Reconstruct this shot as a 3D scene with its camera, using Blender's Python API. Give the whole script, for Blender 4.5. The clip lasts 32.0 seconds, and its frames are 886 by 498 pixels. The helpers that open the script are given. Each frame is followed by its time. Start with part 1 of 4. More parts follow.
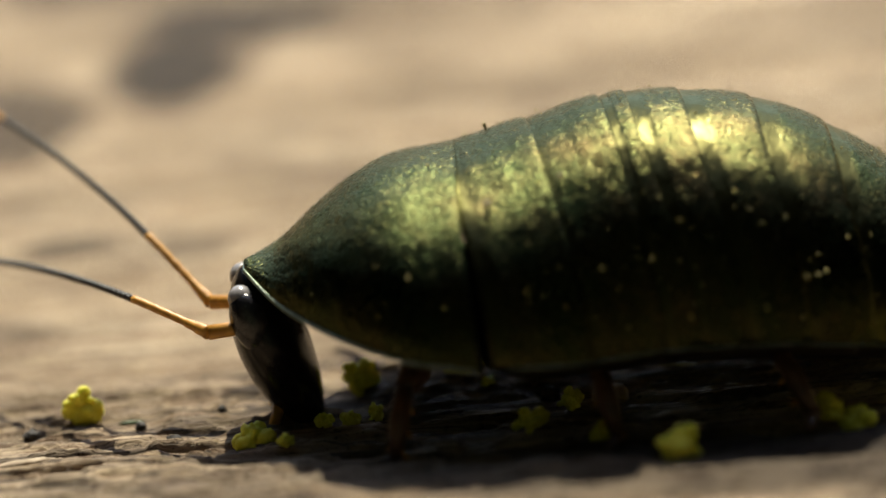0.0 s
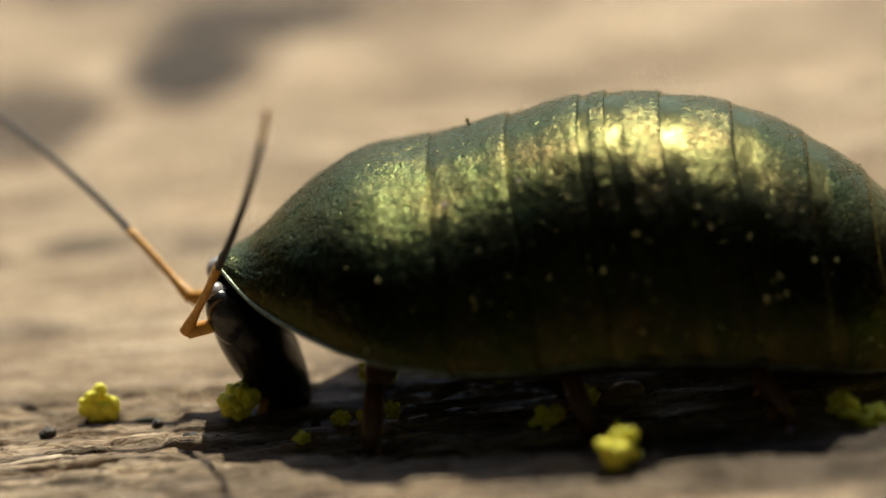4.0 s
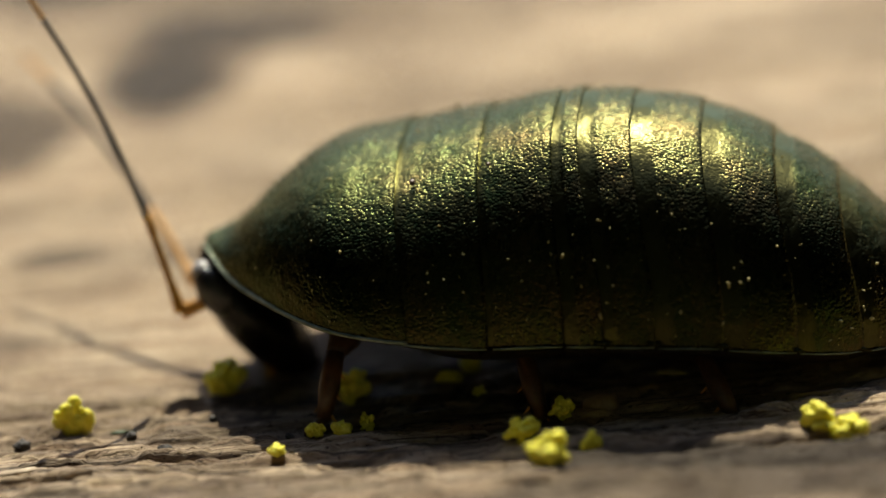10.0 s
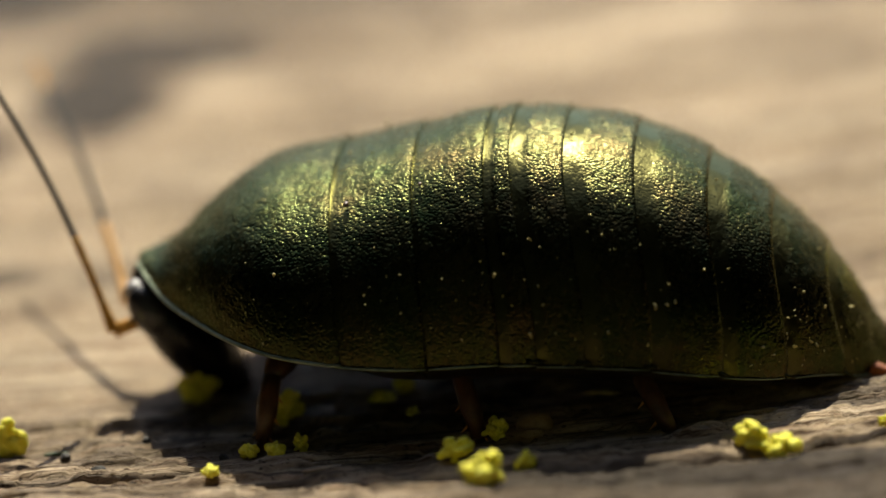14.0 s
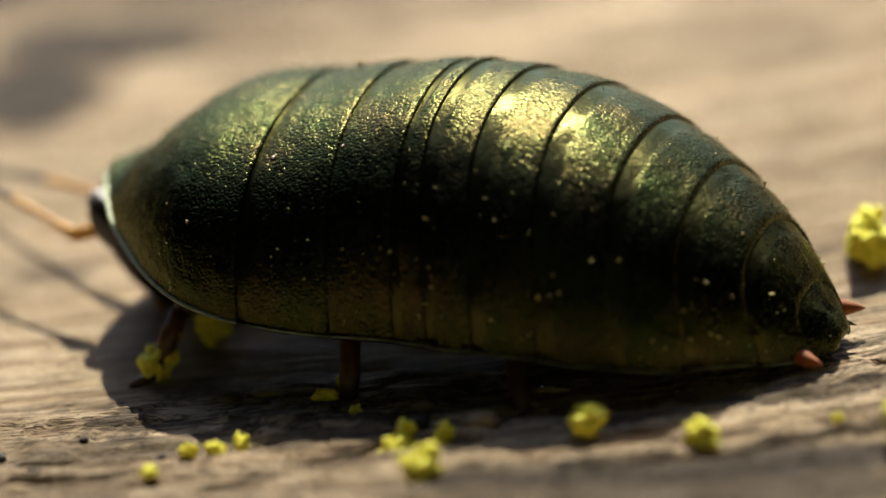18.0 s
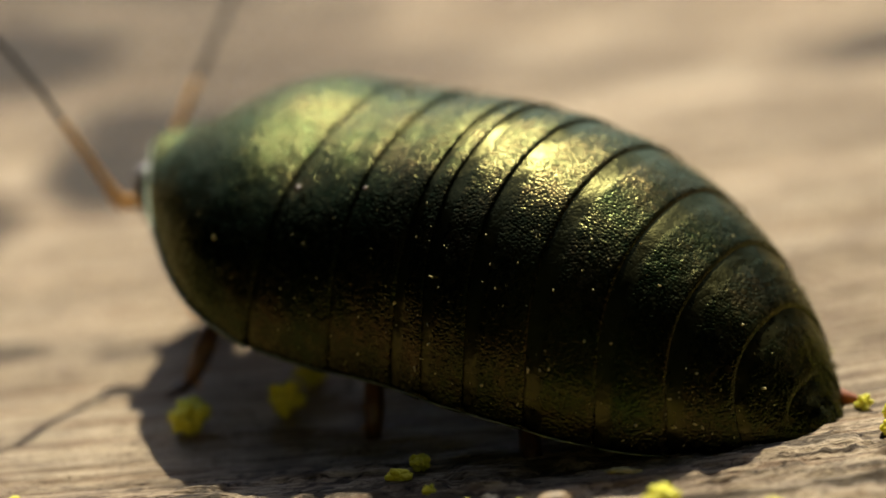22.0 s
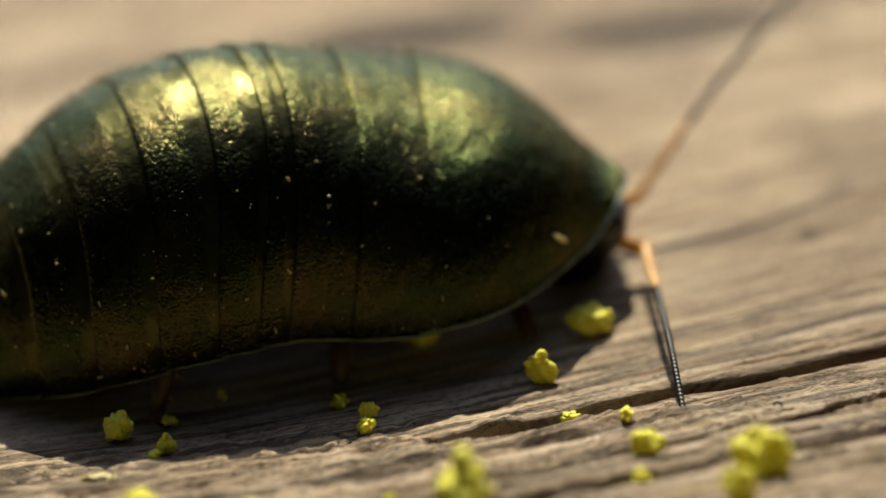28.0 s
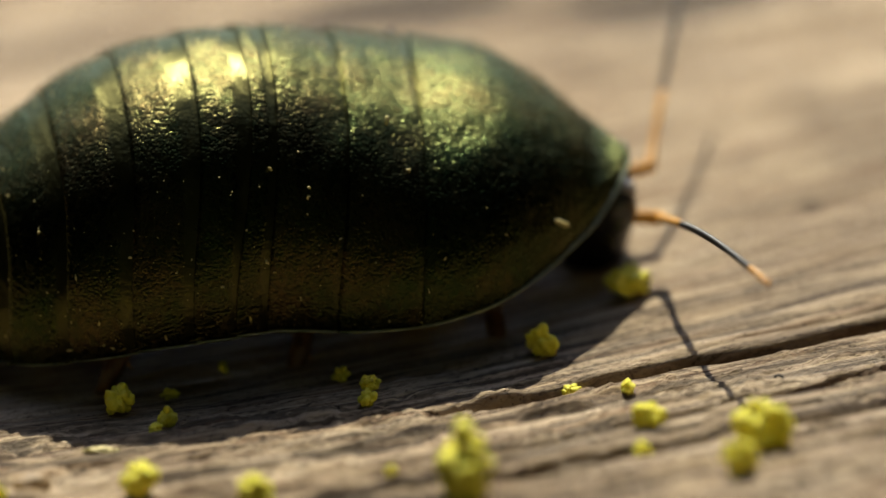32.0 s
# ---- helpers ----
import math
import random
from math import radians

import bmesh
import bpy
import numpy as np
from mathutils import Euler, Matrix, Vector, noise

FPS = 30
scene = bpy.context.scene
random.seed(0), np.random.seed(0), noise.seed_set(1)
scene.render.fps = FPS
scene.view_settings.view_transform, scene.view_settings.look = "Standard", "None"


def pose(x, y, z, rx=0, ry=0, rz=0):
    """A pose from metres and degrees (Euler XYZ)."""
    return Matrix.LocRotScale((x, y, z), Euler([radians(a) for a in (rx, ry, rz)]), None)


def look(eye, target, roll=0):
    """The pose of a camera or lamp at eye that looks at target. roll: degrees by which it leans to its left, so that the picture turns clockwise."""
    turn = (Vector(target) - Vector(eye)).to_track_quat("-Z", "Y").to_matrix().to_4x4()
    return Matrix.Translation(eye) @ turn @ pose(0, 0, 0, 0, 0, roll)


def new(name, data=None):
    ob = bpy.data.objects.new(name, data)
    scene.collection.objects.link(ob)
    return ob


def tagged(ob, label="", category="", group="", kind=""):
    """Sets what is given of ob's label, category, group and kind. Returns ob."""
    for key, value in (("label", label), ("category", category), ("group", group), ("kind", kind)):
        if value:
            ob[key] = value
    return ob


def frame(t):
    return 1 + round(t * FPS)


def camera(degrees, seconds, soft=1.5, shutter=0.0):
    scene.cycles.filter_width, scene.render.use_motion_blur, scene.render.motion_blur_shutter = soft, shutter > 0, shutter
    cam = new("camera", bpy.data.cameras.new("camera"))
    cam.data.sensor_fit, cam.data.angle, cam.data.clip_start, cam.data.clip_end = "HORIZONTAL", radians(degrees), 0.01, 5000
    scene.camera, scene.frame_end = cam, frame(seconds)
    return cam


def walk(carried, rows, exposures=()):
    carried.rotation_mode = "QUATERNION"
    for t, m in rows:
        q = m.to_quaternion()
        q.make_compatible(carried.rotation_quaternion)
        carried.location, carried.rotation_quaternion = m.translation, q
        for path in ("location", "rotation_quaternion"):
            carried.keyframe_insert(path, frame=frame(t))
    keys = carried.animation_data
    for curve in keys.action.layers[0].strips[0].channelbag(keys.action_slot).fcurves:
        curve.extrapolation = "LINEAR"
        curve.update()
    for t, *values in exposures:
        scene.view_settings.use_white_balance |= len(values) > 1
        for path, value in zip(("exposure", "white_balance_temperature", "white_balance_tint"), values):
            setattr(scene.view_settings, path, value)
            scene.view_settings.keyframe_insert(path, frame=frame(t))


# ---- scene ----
# A macro shot: millimetre-sized things at their true size, on a piece of weathered wood.
MM = 0.001

# ---- camera: on a tripod, it pans and tilts ----
cam = camera(8.5, 32.0)
cam.data.dof.use_dof = True
cam.data.dof.focus_distance = 0.1620
cam.data.dof.aperture_fstop = 28.0
EYE = Vector((0.0, -0.16168, 0.05253))
NEARER = Vector((0.0, 0.951, -0.309))   # the tripod creeps a little nearer
# seconds, pan to the left, angle up from straight down
VIEW = [(0.0, 1.596, 72.597), (0.5, 1.656, 72.549), (1.0, 1.705, 72.543), (1.5, 1.754, 72.576), (2.0, 1.781, 72.635), (2.5, 1.764, 72.625), (3.0,
    1.819, 72.641), (3.5, 1.786, 72.608), (5.5, 1.672, 72.549), (6.0, 1.537, 72.581), (6.5, 1.374, 72.576), (7.0, 1.189, 72.608), (7.5, 1.091,
    72.592), (8.0, 1.048, 72.565), (8.5, 1.140, 72.597), (9.0, 1.200, 72.652), (9.5, 1.374, 72.668), (10.0, 1.504, 72.690), (10.5, 1.580, 72.722),
    (11.0, 1.640, 72.744), (11.5, 1.694, 72.777), (12.0, 1.705, 72.766), (12.5, 1.678, 72.831), (13.0, 1.537, 72.864), (13.5, 1.330, 72.885), (14.0,
    0.831, 72.885), (14.5, 0.543, 72.864), (15.0, 0.348, 72.825), (15.5, 0.141, 72.842), (17.5, 0.255, 72.880), (18, 0.277, 72.853), (18.5, 0.157,
    72.869), (19, 0.000, 72.972), (19.5, -0.071, 73.086), (20, 0.103, 73.244), (20.5, 0.293, 73.369), (21, 0.559, 73.537), (21.5, 0.825, 73.613), (22,
    1.021, 73.624), (22.5, 1.151, 73.575), (23, 1.205, 73.542), (23.5, 1.184, 73.483), (24, 1.091, 73.369), (24.5, 0.690, 73.260), (26.5, -2.023,
    73.470), (27.0, -3.194, 73.503), (27.5, -3.859, 73.612), (28.0, -4.281, 73.661), (28.5, -4.707, 73.677), (29.0, -4.626, 73.661), (29.5, -4.519,
    73.633), (30.0, -4.421, 73.536), (30.5, -4.378, 73.443), (31.0, -4.313, 73.362), (31.5, -4.286, 73.362), (32.0, -4.270, 73.400)]
walk(cam, [(t, pose(*(EYE + NEARER * (0.0045 if t > 26 else 0.0035 if t > 17 else 0)), up, 0, pan)) for t, pan, up in VIEW], exposures=[(0.0, 0.60), (15.5, 0.62), (19.0, 0.68), (22.0, 0.54), (24.0, 0.58), (27.0, 0.56), (32.0, 0.56)])

# ---- light ----
SUN_ELEVATION, SUN_AZIMUTH = 54.0, 0.0   # degrees; azimuth to the right of straight ahead
world = bpy.data.worlds.new("sky")
scene.world = world
world.use_nodes = True
wn = world.node_tree
sky = wn.nodes.new("ShaderNodeTexSky")
sky.sky_type = "NISHITA"
sky.sun_disc = False
sky.sun_elevation = radians(SUN_ELEVATION)
sky.sun_rotation = radians(SUN_AZIMUTH)
wn.links.new(sky.outputs[0], wn.nodes["Background"].inputs[0])
wn.nodes["Background"].inputs[1].default_value = 0.145
sun_data = bpy.data.lights.new("sun", "SUN")
sun_data.energy, sun_data.angle, sun_data.color = 5.0, radians(0.53), (1.0, 0.94, 0.75)
sun = new("sun", sun_data)
a, e = radians(SUN_AZIMUTH), radians(SUN_ELEVATION)
sun.matrix_world = look((math.sin(a) * math.cos(e), math.cos(a) * math.cos(e), math.sin(e)), (0, 0, 0))


# ---- small tools ----
def smooth(x, lo, hi):
    k = np.clip((np.asarray(x, float) - lo) / (hi - lo), 0, 1)
    return k * k * (3 - 2 * k)


def lattice(ix, iy, seed):
    h = (ix * 374761393 + iy * 668265263 + seed * 974634777) & 0xFFFFFFFF
    h = ((h ^ (h >> 13)) * 1274126177) & 0xFFFFFFFF
    return ((h ^ (h >> 16)) & 0xFFFF) / 65535.0


def value_noise(x, y, seed=0):
    """Smooth noise, 0 to 1, over arrays."""
    x, y = np.asarray(x, float), np.asarray(y, float)
    ix, iy = np.floor(x).astype(np.int64), np.floor(y).astype(np.int64)
    fx, fy = x - ix, y - iy
    fx, fy = fx * fx * fx * (fx * (fx * 6 - 15) + 10), fy * fy * fy * (fy * (fy * 6 - 15) + 10)
    top = lattice(ix, iy, seed) * (1 - fx) + lattice(ix + 1, iy, seed) * fx
    low = lattice(ix, iy + 1, seed) * (1 - fx) + lattice(ix + 1, iy + 1, seed) * fx
    return top * (1 - fy) + low * fy


def fbm(x, y, seed=0, octaves=4, gain=0.5):
    total, size, norm = 0.0, 1.0, 0.0
    for k in range(octaves):
        total = total + size * value_noise(x * 2 ** k, y * 2 ** k, seed + k * 17)
        norm += size
        size *= gain
    return total / norm


def mesh_from(name, verts, faces, smooth_faces=True):
    me = bpy.data.meshes.new(name)
    me.from_pydata([tuple(v) for v in verts], [], faces)
    if smooth_faces:
        me.polygons.foreach_set("use_smooth", [True] * len(me.polygons))
    me.update()
    return me


def part(name, data, material, parent, label="", kind=""):
    """One mesh object under a thing or a part (data: a mesh or a bmesh)."""
    if isinstance(data, bmesh.types.BMesh):
        me = bpy.data.meshes.new(name)
        for f in data.faces:
            f.smooth = True
        data.to_mesh(me)
        data.free()
        data = me
    if material and not data.materials:
        data.materials.append(material)
    ob = new(name, data)
    ob.parent = parent
    return tagged(ob, label, kind=kind)


def tube(points, radii, sides=10, cap=True):
    """Vertices and faces of a tapering tube along points."""
    pts = [Vector(p) for p in points]
    verts, faces = [], []
    for i, p in enumerate(pts):
        d = (pts[min(i + 1, len(pts) - 1)] - pts[max(i - 1, 0)]).normalized()
        side = d.cross(Vector((0.13, 0.21, 1.0)))
        if side.length < 1e-4:
            side = d.cross(Vector((1, 0, 0)))
        side.normalize()
        up = side.cross(d)
        for k in range(sides):
            q = 2 * math.pi * k / sides
            verts.append(p + (side * math.cos(q) + up * math.sin(q)) * radii[i])
    for i in range(len(pts) - 1):
        for k in range(sides):
            m = (k + 1) % sides
            faces.append((i * sides + k, i * sides + m, (i + 1) * sides + m, (i + 1) * sides + k))
    if cap:
        faces.append(tuple(range(sides - 1, -1, -1)))
        faces.append(tuple(range((len(pts) - 1) * sides, len(pts) * sides)))
    return verts, faces


def add_tube(bm, points, radii, sides=10):
    verts, faces = tube(points, radii, sides)
    made = [bm.verts.new(v) for v in verts]
    for f in faces:
        bm.faces.new([made[i] for i in f])


# ---- materials ----
def material(name, rough=0.6, metal=0.0):
    m = bpy.data.materials.new(name)
    m.use_nodes = True
    b = m.node_tree.nodes["Principled BSDF"]
    b.inputs["Roughness"].default_value = rough
    b.inputs["Metallic"].default_value = metal
    return m, m.node_tree, b


def node(tree, kind, **values):
    n = tree.nodes.new(kind)
    for k, v in values.items():
        n.inputs[k].default_value = v
    return n


def ramp(tree, source, stops):
    n = tree.nodes.new("ShaderNodeValToRGB")
    els = n.color_ramp.elements
    while len(els) < len(stops):
        els.new(0.5)
    for el, (p, c) in zip(els, stops):
        el.position, el.color = p, (*c, 1) if len(c) == 3 else c
    tree.links.new(source, n.inputs[0])
    return n.outputs[0]


def mixed(tree, factor, one, two, blend="MIX"):
    n = tree.nodes.new("ShaderNodeMix")
    n.data_type, n.blend_type = "RGBA", blend
    for socket, value in ((n.inputs[0], factor), (n.inputs[6], one), (n.inputs[7], two)):
        if isinstance(value, bpy.types.NodeSocket):
            tree.links.new(value, socket)
        elif isinstance(value, (int, float)):
            socket.default_value = value
        else:
            socket.default_value = (*value, 1)
    return n.outputs[2]


def maths(tree, op, one, two=0.0):
    n = tree.nodes.new("ShaderNodeMath")
    n.operation = op
    for socket, value in zip(n.inputs, (one, two)):
        if isinstance(value, bpy.types.NodeSocket):
            tree.links.new(value, socket)
        else:
            socket.default_value = value
    return n.outputs[0]


def coords(tree, scale=(1, 1, 1), kind="Object", attribute=""):
    if attribute:
        c = tree.nodes.new("ShaderNodeAttribute")
        c.attribute_name = attribute
        out = c.outputs["Vector"]
    else:
        out = tree.nodes.new("ShaderNodeTexCoord").outputs[kind]
    mp = tree.nodes.new("ShaderNodeMapping")
    mp.inputs["Scale"].default_value = scale
    tree.links.new(out, mp.inputs[0])
    return mp.outputs[0]


def noise_tex(tree, vector, scale=1.0, detail=4.0, rough=0.55, distortion=0.0):
    n = node(tree, "ShaderNodeTexNoise", Scale=scale, Detail=detail, Roughness=rough, Distortion=distortion)
    tree.links.new(vector, n.inputs["Vector"])
    return n.outputs["Fac"]


def bump(tree, height, distance, strength=1.0, base=None):
    n = node(tree, "ShaderNodeBump", Strength=strength, Distance=distance)
    tree.links.new(height, n.inputs["Height"])
    if base:
        tree.links.new(base, n.inputs["Normal"])
    return n.outputs[0]


def attribute(tree, name):
    n = tree.nodes.new("ShaderNodeAttribute")
    n.attribute_name = name
    return n.outputs["Fac"]


def wood_material():
    m, t, b = material("weathered_wood", 0.8)
    fibre = coords(t, (330, 11000, 1), attribute="grain")       # long fibres
    wide = coords(t, (40, 420, 1), attribute="grain")
    patch = coords(t, (170, 330, 1), attribute="grain")
    base = ramp(t, noise_tex(t, wide, 1, 4, 0.6, 0.5), [(0.25, (0.25, 0.182, 0.12)), (0.44, (0.50, 0.392, 0.272)), (0.66, (0.72, 0.59, 0.44))])
    streak = ramp(t, noise_tex(t, fibre, 1, 5, 0.65, 0.3), [(0.36, (0.16, 0.10, 0.07)), (0.44, (0.80, 0.73, 0.67)), (0.56, (1.06, 1.05, 1.02))])
    col = mixed(t, 0.9, base, streak, "MULTIPLY")
    vein = coords(t, (95, 2300, 1), attribute="grain")
    dark_vein = ramp(t, noise_tex(t, vein, 1, 5, 0.62, 0.4), [(0.33, (0.20, 0.11, 0.07)), (0.42, (0.72, 0.62, 0.54)), (0.50, (1, 1, 1))])
    col = mixed(t, 0.9, col, dark_vein, "MULTIPLY")
    grey = ramp(t, noise_tex(t, patch, 1, 5, 0.6), [(0.50, (0, 0, 0)), (0.70, (1, 1, 1))])
    col = mixed(t, maths(t, "MULTIPLY", grey, 0.30), col, (0.18, 0.157, 0.134))
    blotch = ramp(t, noise_tex(t, coords(t, (90, 70, 90)), 1, 3, 0.55, 0.6), [(0.34, (0.62, 0.58, 0.55)), (0.55, (1, 1, 1))])
    col = mixed(t, 0.75, col, blotch, "MULTIPLY")
    mottle = ramp(t, noise_tex(t, coords(t, (190, 260, 190)), 1, 3, 0.5, 0.4), [(0.36, (0.60, 0.56, 0.54)), (0.50, (0.92, 0.91, 0.9)), (0.64, (1.12, 1.11, 1.1))])
    col = mixed(t, 0.8, col, mottle, "MULTIPLY")
    # brown for stains; the near-black end also paints shade into the cracks
    deep = ramp(t, attribute(t, "stain_and_shade"), [(0.5, (0.085, 0.055, 0.034)), (0.95, (0.016, 0.011, 0.008))])
    col = mixed(t, attribute(t, "stain_and_shade"), col, deep)
    grit = noise_tex(t, coords(t, (5200, 7500, 6500)), 1, 4, 0.7)
    specks = ramp(t, grit, [(0.37, (0.10, 0.065, 0.05)), (0.43, (1, 1, 1))])
    col = mixed(t, 0.85, col, specks, "MULTIPLY")
    pale = ramp(t, noise_tex(t, coords(t, (420, 7000, 1), attribute="grain"), 1, 5, 0.68, 0.5), [(0.47, (0, 0, 0)), (0.60, (1, 1, 1))])
    bare = maths(t, "SUBTRACT", 0.62, maths(t, "MULTIPLY", attribute(t, "stain_and_shade"), 0.62))
    col = mixed(t, maths(t, "MULTIPLY", pale, bare), col, (0.66, 0.51, 0.325))
    t.links.new(col, b.inputs["Base Color"])
    h0 = bump(t, noise_tex(t, vein, 1, 5, 0.62, 0.4), 0.0003)
    h1 = bump(t, noise_tex(t, fibre, 1, 5, 0.65), 0.00016, 1.0, h0)
    h2 = bump(t, grit, 0.00007, 0.9, h1)
    t.links.new(h2, b.inputs["Normal"])
    b.inputs["Specular IOR Level"].default_value = 0.25
    return m


def earth_material():
    m, t, b = material("forest_soil", 0.95)
    n = noise_tex(t, coords(t, (1, 1, 1)), 9, 6, 0.65)
    t.links.new(ramp(t, n, [(0.3, (0.02, 0.017, 0.012)), (0.55, (0.06, 0.048, 0.03)), (0.75, (0.10, 0.085, 0.05))]), b.inputs["Base Color"])
    t.links.new(bump(t, n, 0.02), b.inputs["Normal"])
    return m


def cuticle_material(name, green, bronze, rough=0.3, grain=1.0, metal=1.0):
    """Metallic, finely punctured shell; polished where the attribute band is 1."""
    m, t, b = material(name, rough, metal)
    ob = coords(t)
    blotch = noise_tex(t, ob, 420, 3, 0.6)
    fine = noise_tex(t, ob, 5200, 3, 0.6)
    col = ramp(t, maths(t, "ADD", maths(t, "MULTIPLY", blotch, 0.65), maths(t, "MULTIPLY", fine, 0.35)), [(0.36, green), (0.52, tuple((x + y) / 2 for x, y in zip(green, bronze))), (0.64, bronze)])
    polished = mixed(t, attribute(t, "band"), col, tuple(0.6 * x + 0.6 * y for x, y in zip(green, bronze)))
    t.links.new(polished, b.inputs["Base Color"])
    cell = node(t, "ShaderNodeTexVoronoi", Scale=11500.0, Randomness=1.0)
    t.links.new(ob, cell.inputs["Vector"])
    pits = noise_tex(t, ob, 5200, 3, 0.6, 0.6)
    dome = maths(t, "MULTIPLY", maths(t, "POWER", cell.outputs["Distance"], 2.0), -1.25)
    height = maths(t, "ADD", dome, maths(t, "MULTIPLY", pits, 1.1))
    keep = maths(t, "SUBTRACT", 1.0, maths(t, "MULTIPLY", attribute(t, "band"), 0.7))
    height = maths(t, "MULTIPLY", height, keep)
    n1 = bump(t, height, 0.000013 * grain)
    wrinkle = noise_tex(t, coords(t, (3400, 1500, 1700)), 1, 4, 0.6, 0.7)
    n2 = bump(t, wrinkle, 0.00004 * grain, 0.8, n1)
    t.links.new(n2, b.inputs["Normal"])
    b.inputs["Specular Tint"].default_value = (0.90, 0.91, 0.69, 1)
    # fine transverse ridges draw the shine out along the body
    way = t.nodes.new("ShaderNodeTangent")
    way.direction_type, way.axis = "RADIAL", "X"
    t.links.new(way.outputs[0], b.inputs["Tangent"])
    b.inputs["Anisotropic"].default_value, b.inputs["Anisotropic Rotation"].default_value = 0.75, 0.25
    t.links.new(maths(t, "ADD", maths(t, "ADD", rough, maths(t, "MULTIPLY", attribute(t, "band"), 0.05)), maths(t, "MULTIPLY", maths(t, "SUBTRACT", fine, 0.5), 0.25)), b.inputs["Roughness"])
    return m


def plain_material(name, dark, light, rough, scale=2500.0, depth=0.00003, metal=0.0, soft=0.0):
    m, t, b = material(name, rough, metal)
    n = noise_tex(t, coords(t), scale, 5, 0.6)
    t.links.new(ramp(t, n, [(0.32, dark), (0.68, light)]), b.inputs["Base Color"])
    t.links.new(bump(t, n, depth), b.inputs["Normal"])
    if soft:
        b.inputs["Subsurface Weight"].default_value = soft
        b.inputs["Subsurface Radius"].default_value = (0.0004, 0.00035, 0.0001)
        b.inputs["Subsurface Scale"].default_value = 1.0
    return m


WOOD = wood_material()
SOIL = earth_material()
SHELL = cuticle_material("metallic_green_shell", (0.020, 0.030, 0.010), (0.056, 0.040, 0.0165), 0.26)
SHIELD = cuticle_material("metallic_green_shield", (0.016, 0.028, 0.0095), (0.043, 0.035, 0.013), 0.27, 1.15)
RIM = plain_material("pale_shell_margin", (0.10, 0.13, 0.08), (0.24, 0.27, 0.19), 0.3, metal=0.6)
BELLY = plain_material("dark_belly", (0.008, 0.006, 0.004), (0.022, 0.015, 0.008), 0.45)
HEAD = plain_material("black_glossy_head", (0.004, 0.003, 0.003), (0.009, 0.007, 0.006), 0.22, 1800, 0.00001)
HEAD.node_tree.nodes["Principled BSDF"].inputs["Specular IOR Level"].default_value = 0.22
EYE_MAT = plain_material("compound_eye", (0.012, 0.011, 0.013), (0.03, 0.028, 0.03), 0.18, 9000, 0.00001)
PALE_SPOT = plain_material("pale_spot", (0.20, 0.185, 0.18), (0.34, 0.32, 0.31), 0.25, 5000, 0.00001)
AMBER = plain_material("amber_antenna_base", (0.46, 0.20, 0.025), (0.68, 0.34, 0.05), 0.4, 4000, 0.00001)
BLACK_BEAD = plain_material("black_antenna", (0.006, 0.004, 0.003), (0.022, 0.014, 0.007), 0.45, 6000, 0.00001)
LEG = plain_material("brown_leg", (0.04, 0.017, 0.006), (0.11, 0.048, 0.015), 0.4, 2500, 0.00001)
CERCUS = plain_material("rust_red_cercus", (0.19, 0.042, 0.004), (0.34, 0.085, 0.008), 0.7, 4000, 0.00001)
POLLEN = plain_material("yellow_pollen", (0.66, 0.60, 0.03), (0.84, 0.79, 0.10), 0.75, 6000, 0.00005, soft=0.25)
GRAIN = plain_material("pale_pollen_grain", (0.40, 0.32, 0.10), (0.58, 0.50, 0.22), 0.6, 9000, 0.00001)
SEED = plain_material("tan_seed", (0.24, 0.155, 0.08), (0.42, 0.30, 0.17), 0.6, 3500, 0.00004)
GRIT = plain_material("dark_grit", (0.015, 0.012, 0.01), (0.06, 0.05, 0.04), 0.8, 4000, 0.00005)
FLAKE = plain_material("wood_fibre", (0.28, 0.20, 0.12), (0.46, 0.36, 0.24), 0.75, 3000, 0.00003)


# ---- the weathered wood ----
def grain_bend(x):
    """How the grain leaves the x axis: nearly straight at one side, rising at the other. Millimetres."""
    x = np.asarray(x, float)
    return 0.02 * x + 0.13 * (np.sqrt((x - 5) ** 2 + 36) + (x - 5))


def blot(x, y, cx, cy, rx, ry, seed, edge=0.35):
    """A patch of staining with a ragged edge, 0 to 1. Millimetres."""
    d = np.hypot((x - cx) / rx, (y - cy) / ry)
    d = d + 0.75 * (fbm(x * 0.35 + seed * 7.1, y * 0.3, seed, 4) - 0.5)
    return 1 - smooth(d, 1 - edge, 1 + edge)


